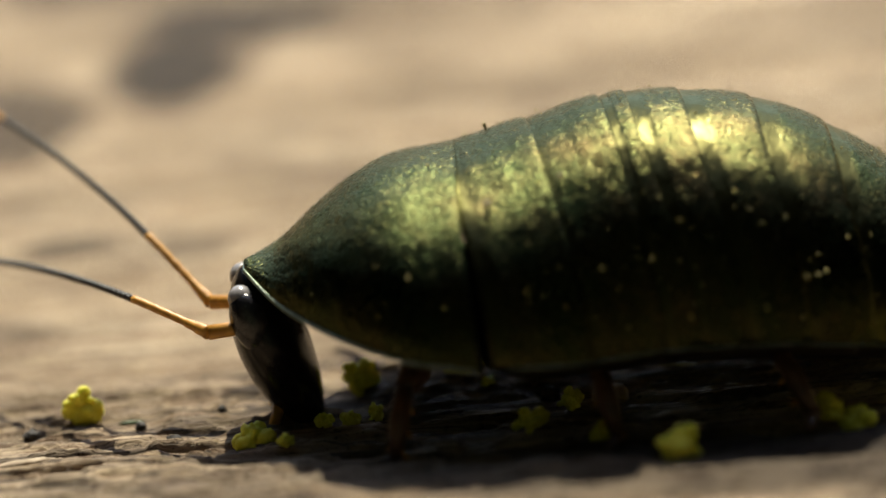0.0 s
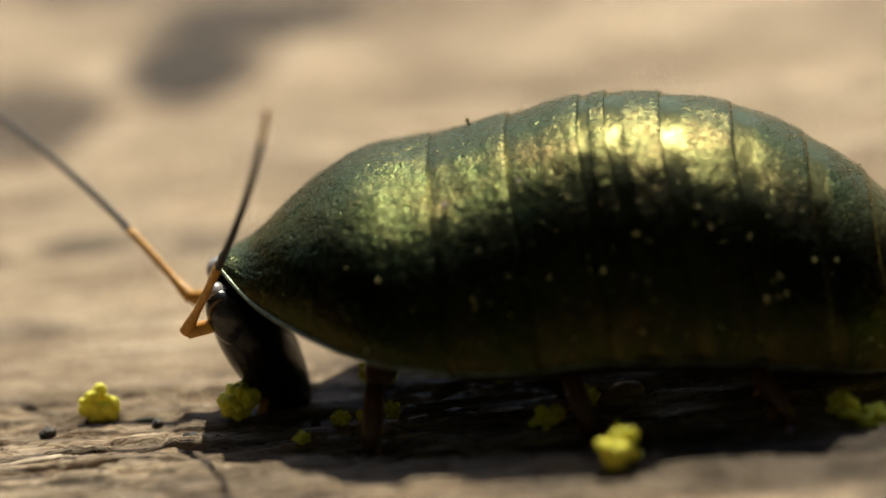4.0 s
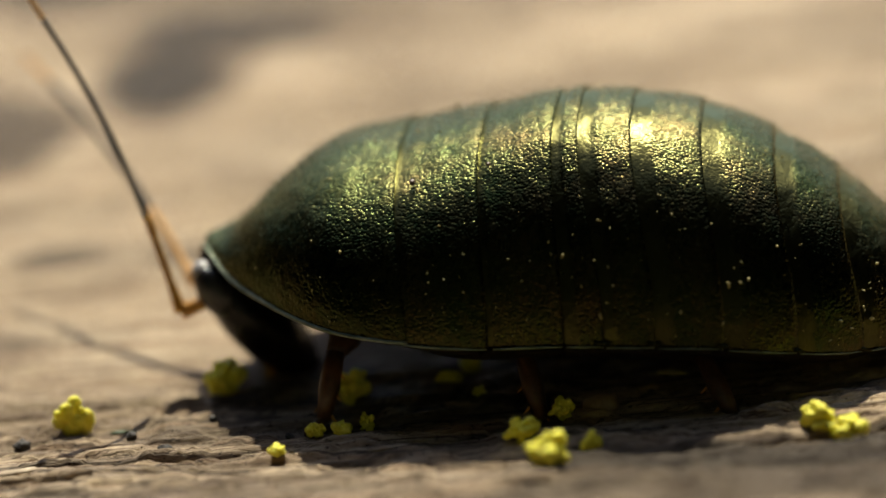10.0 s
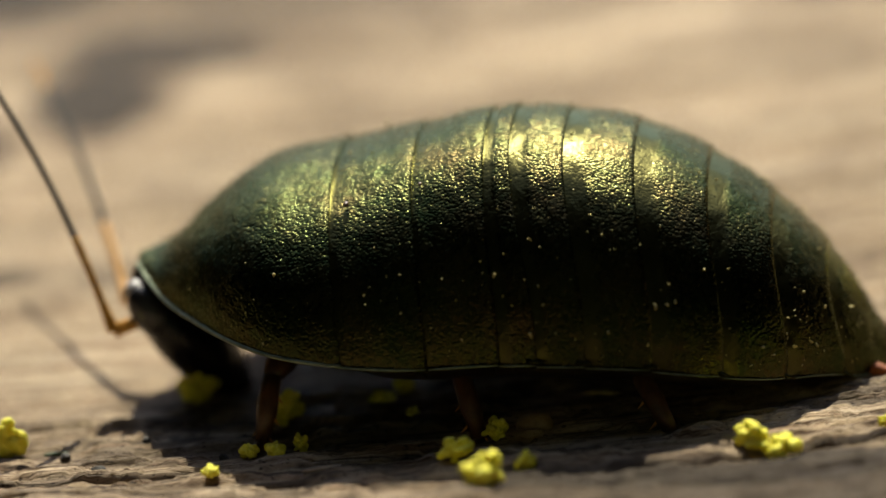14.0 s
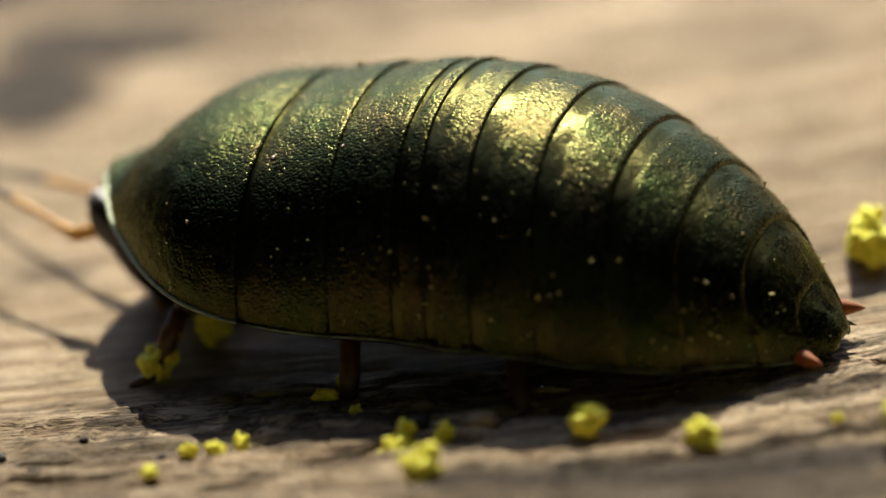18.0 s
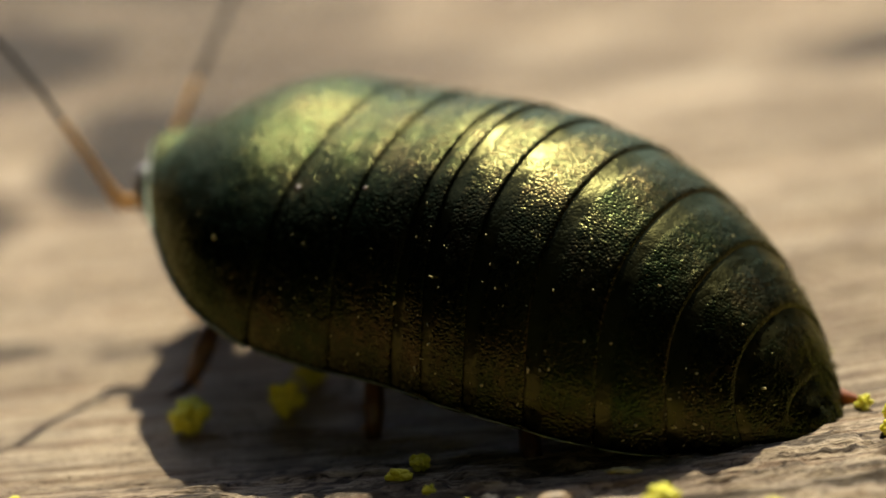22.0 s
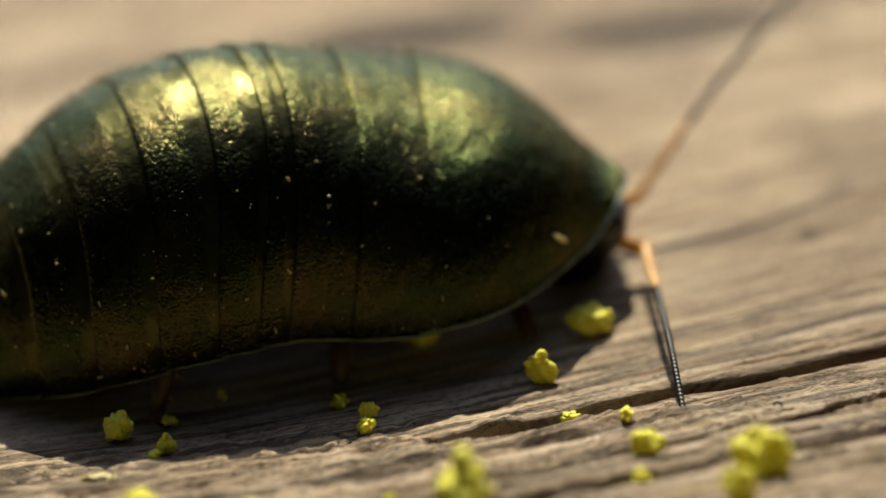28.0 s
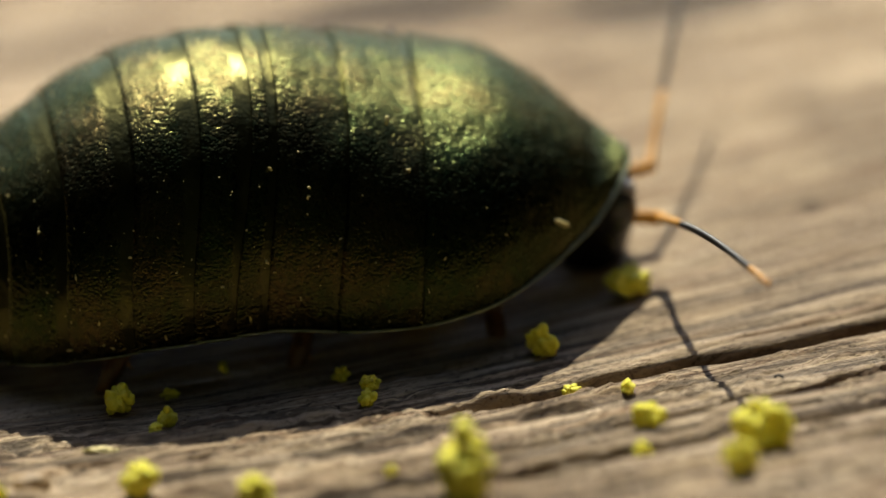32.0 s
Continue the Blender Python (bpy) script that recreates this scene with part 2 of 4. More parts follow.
# dark patches in the wood: place, half sizes (mm), strength
STAINS = [(-13.4, 38.4, 8.0, 5.98, 0.95), (12.5, 37.1, 6.3, 4.01, 0.85), (-10.5, 30.0, 5.0, 5.0, 0.6), (6.0, 36.0, 5.0, 2.0, 0.5), (15.5, 27.0, 1.6, 5.5, 0.5), (28.0, 24.5, 4.5, 2.2, 0.75), (18.0, 27.0, 4.5, 1.3, 0.6), (-13.4, 16.6, 2.2, 2.8, 0.92), (-11.6, 20.2, 3.4, 2.2, 0.9), (-8.6, 22.0, 3.6, 1.2, 0.6), (-18.3, 13.0, 2.4, 2.99, 0.8), (-7.8, 24.2, 6.4, 2.2, 0.7), (-16.8, 28.3, 4.1, 4.46, 0.9), (-15.7, 5.2, 1.4, 0.57, 0.75), (-11.8, 4.6, 1.1, 0.52, 0.6), (-16.7, 0.1, 1.9, 0.7, 0.6), (-18.9, 4.8, 1.2, 0.57, 0.6), (1.8, 22.1, 4.6, 1.78, 0.35), (8.4, 16.1, 2.4, 2.29, 0.32), (12.4, 22.4, 5.1, 2.06, 0.85), (20.7, 20.7, 4.1, 2.31, 0.8), (22.7, 5.4, 0.4, 0.51, 0.6), (25.7, 9.5, 2.4, 2.85, 0.3), (-9.5, -7.6, 4.0, 0.89, 0.72), (-13.6, -6.4, 2.0, 0.77, 0.5), (-4.6, -7.9, 2.6, 0.89, 0.75), (-0.8, -8.9, 1.5, 0.5, 0.75), (-10.0, -10.6, 3.0, 0.6, 0.6), (-15.5, -4.7, 2.2, 0.82, 0.45), (4.0, -12.0, 3.0, 0.8, 0.5), (-9.0, -13.8, 6.0, 1.6, 0.55), (1.5, -15.2, 5.0, 1.9, 0.8), (7.0, -15.0, 5.5, 2.6, 0.84), (2.5, -12.6, 5.0, 1.6, 0.92), (7.5, -12.6, 5.0, 1.7, 0.92)]
# cracks: along the grain from x0 to x1 (mm), the grain line, half width, depth (mm)
CRACKS = [(10.5, 36, -7.42, 0.2, 4.0), (-20.0, -6.0, -9.25, 0.18, 0.5), (-6.0, 2.0, -9.36, 0.15, 0.4), (2.0, 15.0, -10.41, 0.1, 0.3), (0.0, 14.0, -12.3, 0.16, 0.35), (9.0, 30.0, -10.94, 0.11, 0.35), (10.0, 32.0, -13.21, 0.2, 0.4), (16.0, 36.0, -6.56, 0.09, 0.25), (6.0, 15.0, -8.74, 0.07, 0.2), (-22.0, -9.0, -7.72, 0.08, 0.2), (-18.0, -4.0, -10.9, 0.12, 0.3)]
# darker lines of grain: from, to, line, half width, strength
STREAKS = [(13.0, 36.0, -5.13, 1.1, 0.62), (9.0, 36.0, -8.87, 0.3, 0.8), (2.0, 16.0, -11.3, 0.35, 0.5), (8.0, 30.0, -12.22, 0.4, 0.8), (-22.0, -6.0, -8.51, 0.3, 0.55), (-20.0, 0.0, -10.2, 0.25, 0.5), (-6.0, 8.0, -10.3, 0.2, 0.4), (11.0, 34.0, -10.03, 0.26, 0.75), (14.0, 34.0, -1.97, 0.8, 0.25), (12.0, 34.0, 0.73, 0.9, 0.22), (-24.0, -4.0, 7.9, 1.0, 0.2)]


def crack_line(x, b, k, line):
    return b - line - 0.55 * (fbm(x / 3.5 + k * 5, x * 0 + k, 41 + k, 4) - 0.5)


def along(x, x0, x1):
    return smooth(x, x0, x0 + 3) * (1 - smooth(x, x1 - 3, x1))


def ledge(x, y):
    """A raised strip of wood along the near side, mm."""
    return 0.35 * (1 - smooth(y + 13.75 + 0.19 * x, -0.3, 1.5)) * (1 - smooth(x, 4, 12))


def bank(y):
    """How the timber's round back rises away from its near side, mm."""
    y = np.asarray(y, float)
    return 0.22 * 1.5 * np.log1p(np.exp(np.clip((y + 2) / 1.5, -30, 300))) - 0.14 * 3.0 * np.log1p(np.exp(np.clip((y - 14) / 3.0, -30, 300)))


def wood_height(x, y):
    """Height of the wood in mm at x, y in mm; it rises gently to one side and to the back."""
    b = y - grain_bend(x)
    rough = 1 - 0.55 * smooth(y, -4, 6)
    h = 0.087 * x + bank(y) + 0.30 * (fbm(x / 22 + 3, b / 5.2, 5, 3) - 0.5) + rough * 0.26 * (fbm(x / 9, b / 0.9, 11, 4, 0.6) - 0.5) + rough * 0.12 * (fbm(x / 1.3, b / 0.4, 23, 4, 0.6) - 0.5)
    for k, (x0, x1, line, half, depth) in enumerate(CRACKS):
        h = h - depth * along(x, x0, x1) * np.exp(-(crack_line(x, b, k, line) / half) ** 2)
    h = h + ledge(x, y)
    # flaking surface in front: small plates with stepped edges
    plates = fbm(x / 1.6 + 9, b / 0.55, 77, 4, 0.55)
    h = h + 0.10 * smooth(plates, 0.50, 0.53) * (1 - smooth(y, -5, -2)) + 0.08 * smooth(plates, 0.62, 0.64) * (1 - smooth(y, -5, -2))
    return h


def wood_stain_and_shade(x, y):
    b = y - grain_bend(x)
    s = 0.0 * x
    for k, (cx, cy, rx, ry, strength) in enumerate(STAINS):
        s = np.maximum(s, strength * blot(x, y, cx, cy, rx, ry, 60 + k))
    for k, (x0, x1, line, half, strength) in enumerate(STREAKS):
        broken = smooth(fbm(x / 2.5 + k * 3, b / 0.5, 130 + k, 4), 0.32, 0.52)
        s = np.maximum(s, strength * broken * along(x, x0, x1) * np.exp(-(crack_line(x, b, k + 20, line) / half) ** 2))
    # the cracks' inner shade is put into the colour, wider than the cut
    for k, (x0, x1, line, half, depth) in enumerate(CRACKS):
        s = np.maximum(s, min(1, depth * 1.6) * along(x, x0, x1) * np.exp(-(crack_line(x, b, k, line) / (half * 2.5)) ** 2))
    lines = smooth(fbm(x / 5 + 31, b / 0.22, 171, 4, 0.6), 0.51, 0.61) * (1 - smooth(y - 0.2 * x, -5, 2))
    s = np.maximum(s, 0.8 * lines)
    crumbs = smooth(fbm(x / 0.5, b / 0.3, 91, 3, 0.6), 0.60, 0.72) * (1 - smooth(y, -4, 0))
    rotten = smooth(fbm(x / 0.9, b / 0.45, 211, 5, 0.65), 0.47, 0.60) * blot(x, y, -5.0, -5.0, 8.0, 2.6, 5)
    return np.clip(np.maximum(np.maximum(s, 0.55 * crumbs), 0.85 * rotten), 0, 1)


def build_wood():
    xs = np.concatenate([-np.geomspace(250, 31, 18), np.arange(-29, 36, 0.13), np.geomspace(36, 250, 18)])
    ys = np.concatenate([-np.geomspace(55, 17.6, 36), np.arange(-17.5, 8, 0.09), np.arange(8, 56, 0.30), np.geomspace(57, 160, 14)])
    X, Y = np.meshgrid(xs, ys)
    Z = wood_height(X, Y)
    drop = np.clip(-18.5 - Y, 0, None)      # rounded near side, unseen; keeps lit wood out of the shell's reflections
    Z = Z - np.where(drop < 9, 10 - np.sqrt(100 - np.minimum(drop, 9) ** 2), 5.64 + (drop - 9) * 2.0)
    ny, nx = X.shape
    co = np.stack([X, Y, Z], -1).reshape(-1, 3) * MM
    me = bpy.data.meshes.new("weathered_wood")
    i = (np.arange(ny - 1)[:, None] * nx + np.arange(nx - 1)[None, :]).reshape(-1)
    quads = np.stack([i, i + 1, i + nx + 1, i + nx], -1)
    # a skirt that gives the piece of timber its thickness
    loop = np.concatenate([np.arange(nx), np.arange(1, ny) * nx + nx - 1, (ny - 1) * nx + np.arange(nx - 2, -1, -1), np.arange(ny - 2, 0, -1) * nx])
    low = co[loop].copy()
    low[:, 2] = -0.09
    n0 = len(co)
    k = np.arange(len(loop))
    skirt = np.stack([loop, n0 + k, n0 + np.roll(k, -1), np.roll(loop, -1)], -1)
    co = np.concatenate([co, low])
    quads = np.concatenate([quads, skirt])
    me.vertices.add(len(co))
    me.vertices.foreach_set("co", co.reshape(-1))
    me.loops.add(len(quads) * 4)
    me.loops.foreach_set("vertex_index", quads.reshape(-1).astype(np.int32))
    me.polygons.add(len(quads))
    me.polygons.foreach_set("loop_start", np.arange(0, len(quads) * 4, 4, dtype=np.int32))
    me.polygons.foreach_set("use_smooth", np.ones(len(quads), bool))
    me.update(calc_edges=True)
    stain_and_shade = me.attributes.new("stain_and_shade", "FLOAT", "POINT")
    stain_and_shade.data.foreach_set("value", np.concatenate([wood_stain_and_shade(X, Y).reshape(-1), np.zeros(len(low))]).astype(np.float32))
    grain = me.attributes.new("grain", "FLOAT_VECTOR", "POINT")
    g = np.stack([co[:, 0], co[:, 1] - grain_bend(co[:, 0] / MM) * MM, co[:, 2]], -1)
    grain.data.foreach_set("vector", g.reshape(-1).astype(np.float32))
    me.materials.append(WOOD)
    return tagged(new("weathered_wood", me), "pale tan weathered wood with grain, cracks and dark stains", "wood", kind="structure")


def ground_z(x, y):
    """Height of the wood in metres at x, y in metres."""
    return float(wood_height(np.array([x / MM]), np.array([y / MM]))[0]) * MM


wood = build_wood()
bm = bmesh.new()
bmesh.ops.create_grid(bm, x_segments=60, y_segments=60, size=60)
for v in bm.verts:
    v.co.z = -0.10 + 0.02 * noise.noise(v.co * 0.7) - 0.03
soil = part("ground", bm, SOIL, None)
tagged(soil, "dark brown soil below the weathered timber", "soil", kind="structure")


def build_sky_screen():
    """Adds an unseen dark screen against skylight behind and beside the camera, lower sunward."""
    n, m = 120, 26
    verts, faces = [], []
    for i in range(n):
        q = 2 * math.pi * i / n                       # 0: away from the camera
        open_side = 0.5 + 0.5 * math.cos(q)
        top = 3.2 - 3.08 * open_side ** 0.8
        for k in range(m + 1):
            z = -0.14 + (top + 0.14) * k / m
            r = 1.15 + 0.25 * noise.noise(Vector((math.sin(q) * 3, math.cos(q) * 3, z * 3))) + 0.12 * noise.noise(Vector((math.sin(q) * 11, math.cos(q) * 11, z * 11))) - (0.10 + 1.05 * (1 - open_side)) * (k / m) ** 3
            verts.append((r * math.sin(q), r * math.cos(q), z))
    for i in range(n):
        for k in range(m):
            a0, b0 = i * (m + 1) + k, ((i + 1) % n) * (m + 1) + k
            faces.append((a0, b0, b0 + 1, a0 + 1))
    ob = part("backdrop", mesh_from("backdrop", verts, faces), plain_material("dark_screen", (0.008, 0.012, 0.005), (0.035, 0.05, 0.018), 0.7, 30.0, 0.02), None)
    return tagged(ob, "unseen dark screen around the timber that blocks sky light", "thicket", kind="structure")


build_sky_screen()


# ---- the insect ----
RIM_Z = 2.8          # height of the shell's lower margin, mm
LONG = 1.03
ROUND = 0.965        # how round the shell is across
# along the body (mm, nose to the right): height of the back, half width, and how the margin rises and drops
ALONG = np.array([-10.7, -9.8, -8.6, -7.05, -5.25, -3.25, -1.25, 1.0, 3.0, 5.25, 7.0, 8.7, 10.0, 10.75])
HEIGHT = np.array([0.333, 1.077, 2.143, 3.306, 4.206, 4.886, 5.229, 5.282, 4.782, 4.042, 3.508, 2.144, 0.705, 0.155])
HALF = np.array([0.55, 1.86, 3.025, 4.21, 5.06, 5.527, 5.68, 5.56, 5.803, 5.837, 5.201, 3.677, 1.95, 0.35])
DROP = np.array([-0.483, -0.468, -0.328, -0.343, -0.25, -0.168, -0.231, -0.338, -0.295, -0.026, 0.253, 0.634, 1.022, 1.384])
# rear edges of the plates, from the shield backwards, mm
EDGES = [4.961, 2.853, 0.906, 0.352, -0.986, -2.781, -4.703, -6.471, -8.132]


def curve(x, ys):
    """A smooth curve through ys over ALONG."""
    x = np.clip(np.asarray(x, float), ALONG[0], ALONG[-1])
    slope = np.gradient(ys, ALONG)
    i = np.clip(np.searchsorted(ALONG, x) - 1, 0, len(ALONG) - 2)
    h = ALONG[i + 1] - ALONG[i]
    u = (x - ALONG[i]) / h
    return (2 * u ** 3 - 3 * u ** 2 + 1) * ys[i] + (u ** 3 - 2 * u ** 2 + u) * h * slope[i] + (3 * u ** 2 - 2 * u ** 3) * ys[i + 1] + (u ** 3 - u ** 2) * h * slope[i + 1]


def shell_point(x, q, puff=0.0, sweep=0.0):
    """A point on the shell: x along the body, q the angle from the left margin over the back (0 to pi). mm."""
    xs = max(ALONG[0], min(ALONG[-1], x - sweep * abs(math.cos(q)) ** 3))
    w, h, z = float(curve(xs, HALF)), float(curve(xs, HEIGHT)), float(curve(xs, DROP))
    c, s = math.cos(q), math.sin(q)
    return Vector((xs * LONG, (w + puff) * math.copysign(abs(c) ** ROUND, c), RIM_Z + z + (h + puff) * abs(s) ** ROUND))


def tergite(name, front, rear, mat, parent, label="", sweeps=(1.0, 1.0), polish=0.24, rows_n=24, sides=96, flare=0.022, tucked=0.06):
    """One plate of the back, from its front edge to its rear edge (mm), thick; the rear edge lies over the next plate."""
    outer, inner, band = [], [], []
    for i in range(rows_n + 1):
        s = i / rows_n
        x = front + (rear - front) * s
        sweep = sweeps[0] + (sweeps[1] - sweeps[0]) * s
        tuck = -tucked * (1 - s) ** 2 + flare * s ** 1.6 - (0.03 if s > 0.97 else 0)
        step = 0.025 * float(smooth(s, polish - 0.04, polish + 0.04)) if polish else 0
        for k in range(sides + 1):
            q = math.pi * k / sides
            rough = 0.035 * noise.noise(Vector((x * 1.1, q * 4, 3.0))) + 0.018 * noise.noise(Vector((x * 3.1, q * 9, 7.0)))
            p = shell_point(x, q, tuck + step + rough, sweep)
            outer.append(p * MM)
            inner.append(shell_point(x, q, tuck - 0.2, sweep) * MM)
            band.append(1.0 - float(smooth(s, polish - 0.06, polish + 0.06)) if polish else 0.0)
    n = sides + 1
    faces = []
    count = len(outer)
    for i in range(rows_n):
        for k in range(sides):
            a0, b0 = i * n + k, (i + 1) * n + k
            faces.append((a0, a0 + 1, b0 + 1, b0))
            faces.append((count + a0, count + b0, count + b0 + 1, count + a0 + 1))
    for k in range(sides):
        faces.append((k, count + k, count + k + 1, k + 1))
        e0 = rows_n * n + k
        faces.append((e0, e0 + 1, count + e0 + 1, count + e0))
    for i in range(rows_n):
        a0, b0 = i * n, (i + 1) * n
        faces.append((a0, b0, count + b0, count + a0))
        a0, b0 = i * n + sides, (i + 1) * n + sides
        faces.append((a0, count + a0, count + b0, b0))
    me = mesh_from(name, outer + inner, faces)
    at = me.attributes.new("band", "FLOAT", "POINT")
    at.data.foreach_set("value", np.array(band + [0.0] * count, np.float32))
    return part(name, me, mat, parent, label)


def margin(plate, front, rear, sweeps, thick=0.04, label=""):
    """The pale thin rim along both lower sides of a plate."""
    for side in (0.0, math.pi):
        pts = []
        for s in np.linspace(0.04, 0.985, 14):
            pts.append(shell_point(front + (rear - front) * s, side + (0.012 if side == 0 else -0.012), 0.05, sweeps[0] + (sweeps[1] - sweeps[0]) * s) * MM)
        v, f = tube(pts, [thick * MM * (0.5 + 0.5 * math.sin(3.14 * (k + 0.5) / len(pts))) for k in range(len(pts))], 6)
        part("margin", mesh_from("margin", v, f), RIM, plate, label)


def corners(plate, rear, sweep):
    """The sharp rear corners of a plate of the abdomen."""
    for q in (0.03, math.pi - 0.03):
        p = shell_point(rear, q, 0.05, sweep)
        out = 0.13 if q < 1 else -0.13
        tip = p + Vector((-0.26, out * 0.4, -0.03))
        v, f = tube([(p + Vector((0.25, -out * 0.4, 0.03))) * MM, p * MM, tip * MM], [0.09 * MM, 0.07 * MM, 0.012 * MM], 8)
        part("corner", mesh_from("corner", v, f), SHELL, plate)


def sternite(plate, front, rear, sweep):
    """The part of the dark underside that belongs to one plate."""
    verts, faces, ring = [], [], 24
    stations = np.linspace(front + 0.15, rear - 0.15, 6)
    for x in stations:
        xs = x - sweep * 0.5
        neck = 1 - 0.55 * float(smooth(xs, 3.0, 8.2))
        w = float(curve(xs, HALF)) * 0.92 * neck
        z = RIM_Z + float(curve(xs, DROP)) + 0.4 * float(smooth(xs, 4.0, 7.6))
        deep = 1.55 * (0.25 + 0.75 * min(1, w / 4.0)) * (1 - 0.4 * float(smooth(-xs, 4, 10)))
        for k in range(ring):
            q = 2 * math.pi * k / ring
            verts.append(Vector((xs * LONG, w * math.cos(q), z + 0.1 + (0.35 if math.sin(q) > 0 else deep) * math.sin(q))) * MM)
    for i in range(len(stations) - 1):
        for k in range(ring):
            m = (k + 1) % ring
            faces.append((i * ring + k, i * ring + m, (i + 1) * ring + m, (i + 1) * ring + k))
    faces += [tuple(range(ring - 1, -1, -1)), tuple(range((len(stations) - 1) * ring, len(stations) * ring))]
    part("sternite", mesh_from("sternite", verts, faces), BELLY, plate, "dark brown underside")


def build_roach():
    roach = tagged(new("cockroach"), "metallic green and bronze wingless cockroach feeding on the wood", "insect")
    shield = tergite("pronotum", ALONG[-1], EDGES[0], SHIELD, roach, "broad dark green shield with a pale lower margin", (0.0, 0.25), 0.0, 48, 120, 0.05, 0.0)
    rim = [shell_point(ALONG[-1] - (ALONG[-1] - EDGES[0]) * s, 0.012, 0.06, 0.25 * s) * MM for s in np.linspace(1, 0.0, 30) ** 1.6]
    rim += [shell_point(ALONG[-1] - (ALONG[-1] - EDGES[0]) * s, math.pi - 0.012, 0.06, 0.25 * s) * MM for s in np.linspace(0, 1, 30) ** 1.6]
    v, f = tube(rim, [0.056 * MM] * len(rim), 8)
    part("margin", mesh_from("margin", v, f), RIM, shield, "pale shining margin of the shield")
    sternite(shield, 8.0, EDGES[0], 0.25)
    plates = [shield]
    sweeps = [0.25, 0.5, 0.5, 1.0, 1.0, 1.0, 1.0, 1.0, 1.0, 0.9]
    rears = EDGES + [-9.55]
    for k in range(1, 10):
        name = "thorax_plate" if k < 3 else "abdomen_plate"
        front, rear = rears[k - 1] + 0.32, rears[k]
        share = 0.32 / (front - rear)             # hidden under the plate in front
        polish = share + (0.05 if k < 3 else 0.25) * (1 - share)
        plate = tergite(name, front, rear, SHELL, roach, sweeps=(sweeps[k - 1], sweeps[k]), polish=polish)
        margin(plate, rears[k - 1], rear, (sweeps[k - 1], sweeps[k]), 0.045 if k < 3 else 0.03)
        if k >= 3:
            corners(plate, rear, sweeps[k])
        sternite(plate, rears[k - 1], rear, sweeps[k])
        plates.append(plate)
    tail = plates[-1]
    anal = tergite("anal_plate", -9.25, -10.68, SHELL, tail, "", (0.5, 0.0), 0.0, 14, 60)
    anal.parent = tail
    for side in (1, -1):
        pts = [Vector((-10.05 - 0.95 * s, side * (1.45 + 0.30 * s), RIM_Z - 0.42 + 0.1 * s)) * MM for s in np.linspace(0, 1, 7)]
        v, f = tube(pts, [r * MM for r in (0.20, 0.26, 0.25, 0.21, 0.16, 0.10, 0.02)], 10)
        part("cercus", mesh_from("cercus", v, f), CERCUS, tail, "short rust-red tail feeler")
    return roach, plates, rears


FEELER_ROOT = (1.5, 1.25, -0.8)     # where a feeler sits, in the head's own space, mm


def build_head(roach):
    """The head hangs from under the front of the shield; its own z points up, its tip down."""
    bm = bmesh.new()
    bmesh.ops.create_uvsphere(bm, u_segments=36, v_segments=28, radius=1.0)
    for v in bm.verts:
        x, y, z = v.co
        k = (1 - z) / 2                       # 0 at the crown, 1 at the mouth
        wide = 1.75 * (1 - 0.42 * k ** 2)
        thick = 1.05 * (1 - 0.25 * k ** 2)
        v.co = Vector((x * thick + 0.15 * math.sin(k * 3.1), y * wide, z * 2.55 - 2.3)) * MM
    head = part("head", bm, HEAD, roach, "glossy black head bent down under the shield")
    for side in (1, -1):
        bm = bmesh.new()
        bmesh.ops.create_uvsphere(bm, u_segments=20, v_segments=16, radius=1.0)
        for v in bm.verts:
            v.co = Vector((v.co.x * 0.56 + 0.32, side * 1.14 + v.co.y * 0.5, v.co.z * 0.9 - 1.0)) * MM
        part("eye", bm, EYE_MAT, head, "large black compound eye")
        bm = bmesh.new()
        bmesh.ops.create_uvsphere(bm, u_segments=14, v_segments=10, radius=1.0)
        for v in bm.verts:
            v.co = Vector((0.36 + v.co.x * 0.36, side * (0.95 + v.co.y * 0.40), -0.30 + v.co.z * 0.36)) * MM
        part("ocellus", bm, PALE_SPOT, head, "pale shiny spot beside the eye")
        # feelers of the mouth
        pts = [Vector((0.55, side * 0.7, -3.6)), Vector((0.95, side * 0.95, -4.1)), Vector((0.85, side * 1.0, -4.7)), Vector((0.35, side * 0.8, -5.05))]
        bm = bmesh.new()
        add_tube(bm, [p * MM for p in pts], [r * MM for r in (0.17, 0.16, 0.17, 0.12)], 8)
        part("palp", bm, AMBER, head, "amber mouth feeler")
        pts = [Vector((0.0, side * 0.45, -3.9)), Vector((0.15, side * 0.4, -4.5)), Vector((0.05, side * 0.15, -4.8))]
        bm = bmesh.new()
        add_tube(bm, [p * MM for p in pts], [r * MM for r in (0.36, 0.30, 0.1)], 8)
        part("mandible", bm, HEAD, head)
        bm = bmesh.new()
        add_tube(bm, [Vector(p) * MM for p in ((0.1, side * 0.95, -1.15), (0.8, side * 1.12, -1.0), FEELER_ROOT[0:1] + (side * FEELER_ROOT[1],) + FEELER_ROOT[2:])], [r * MM for r in (0.22, 0.2, 0.21)], 10)
        part("scape", bm, AMBER, head, "amber stalk of the feeler")
    bm = bmesh.new()
    bmesh.ops.create_uvsphere(bm, u_segments=16, v_segments=10, radius=1.0)
    for v in bm.verts:
        v.co = Vector((0.55 + v.co.x * 0.35, v.co.y * 0.75, -3.95 + v.co.z * 0.55)) * MM
    part("labrum", bm, LEG, head, "brown upper lip")
    return head


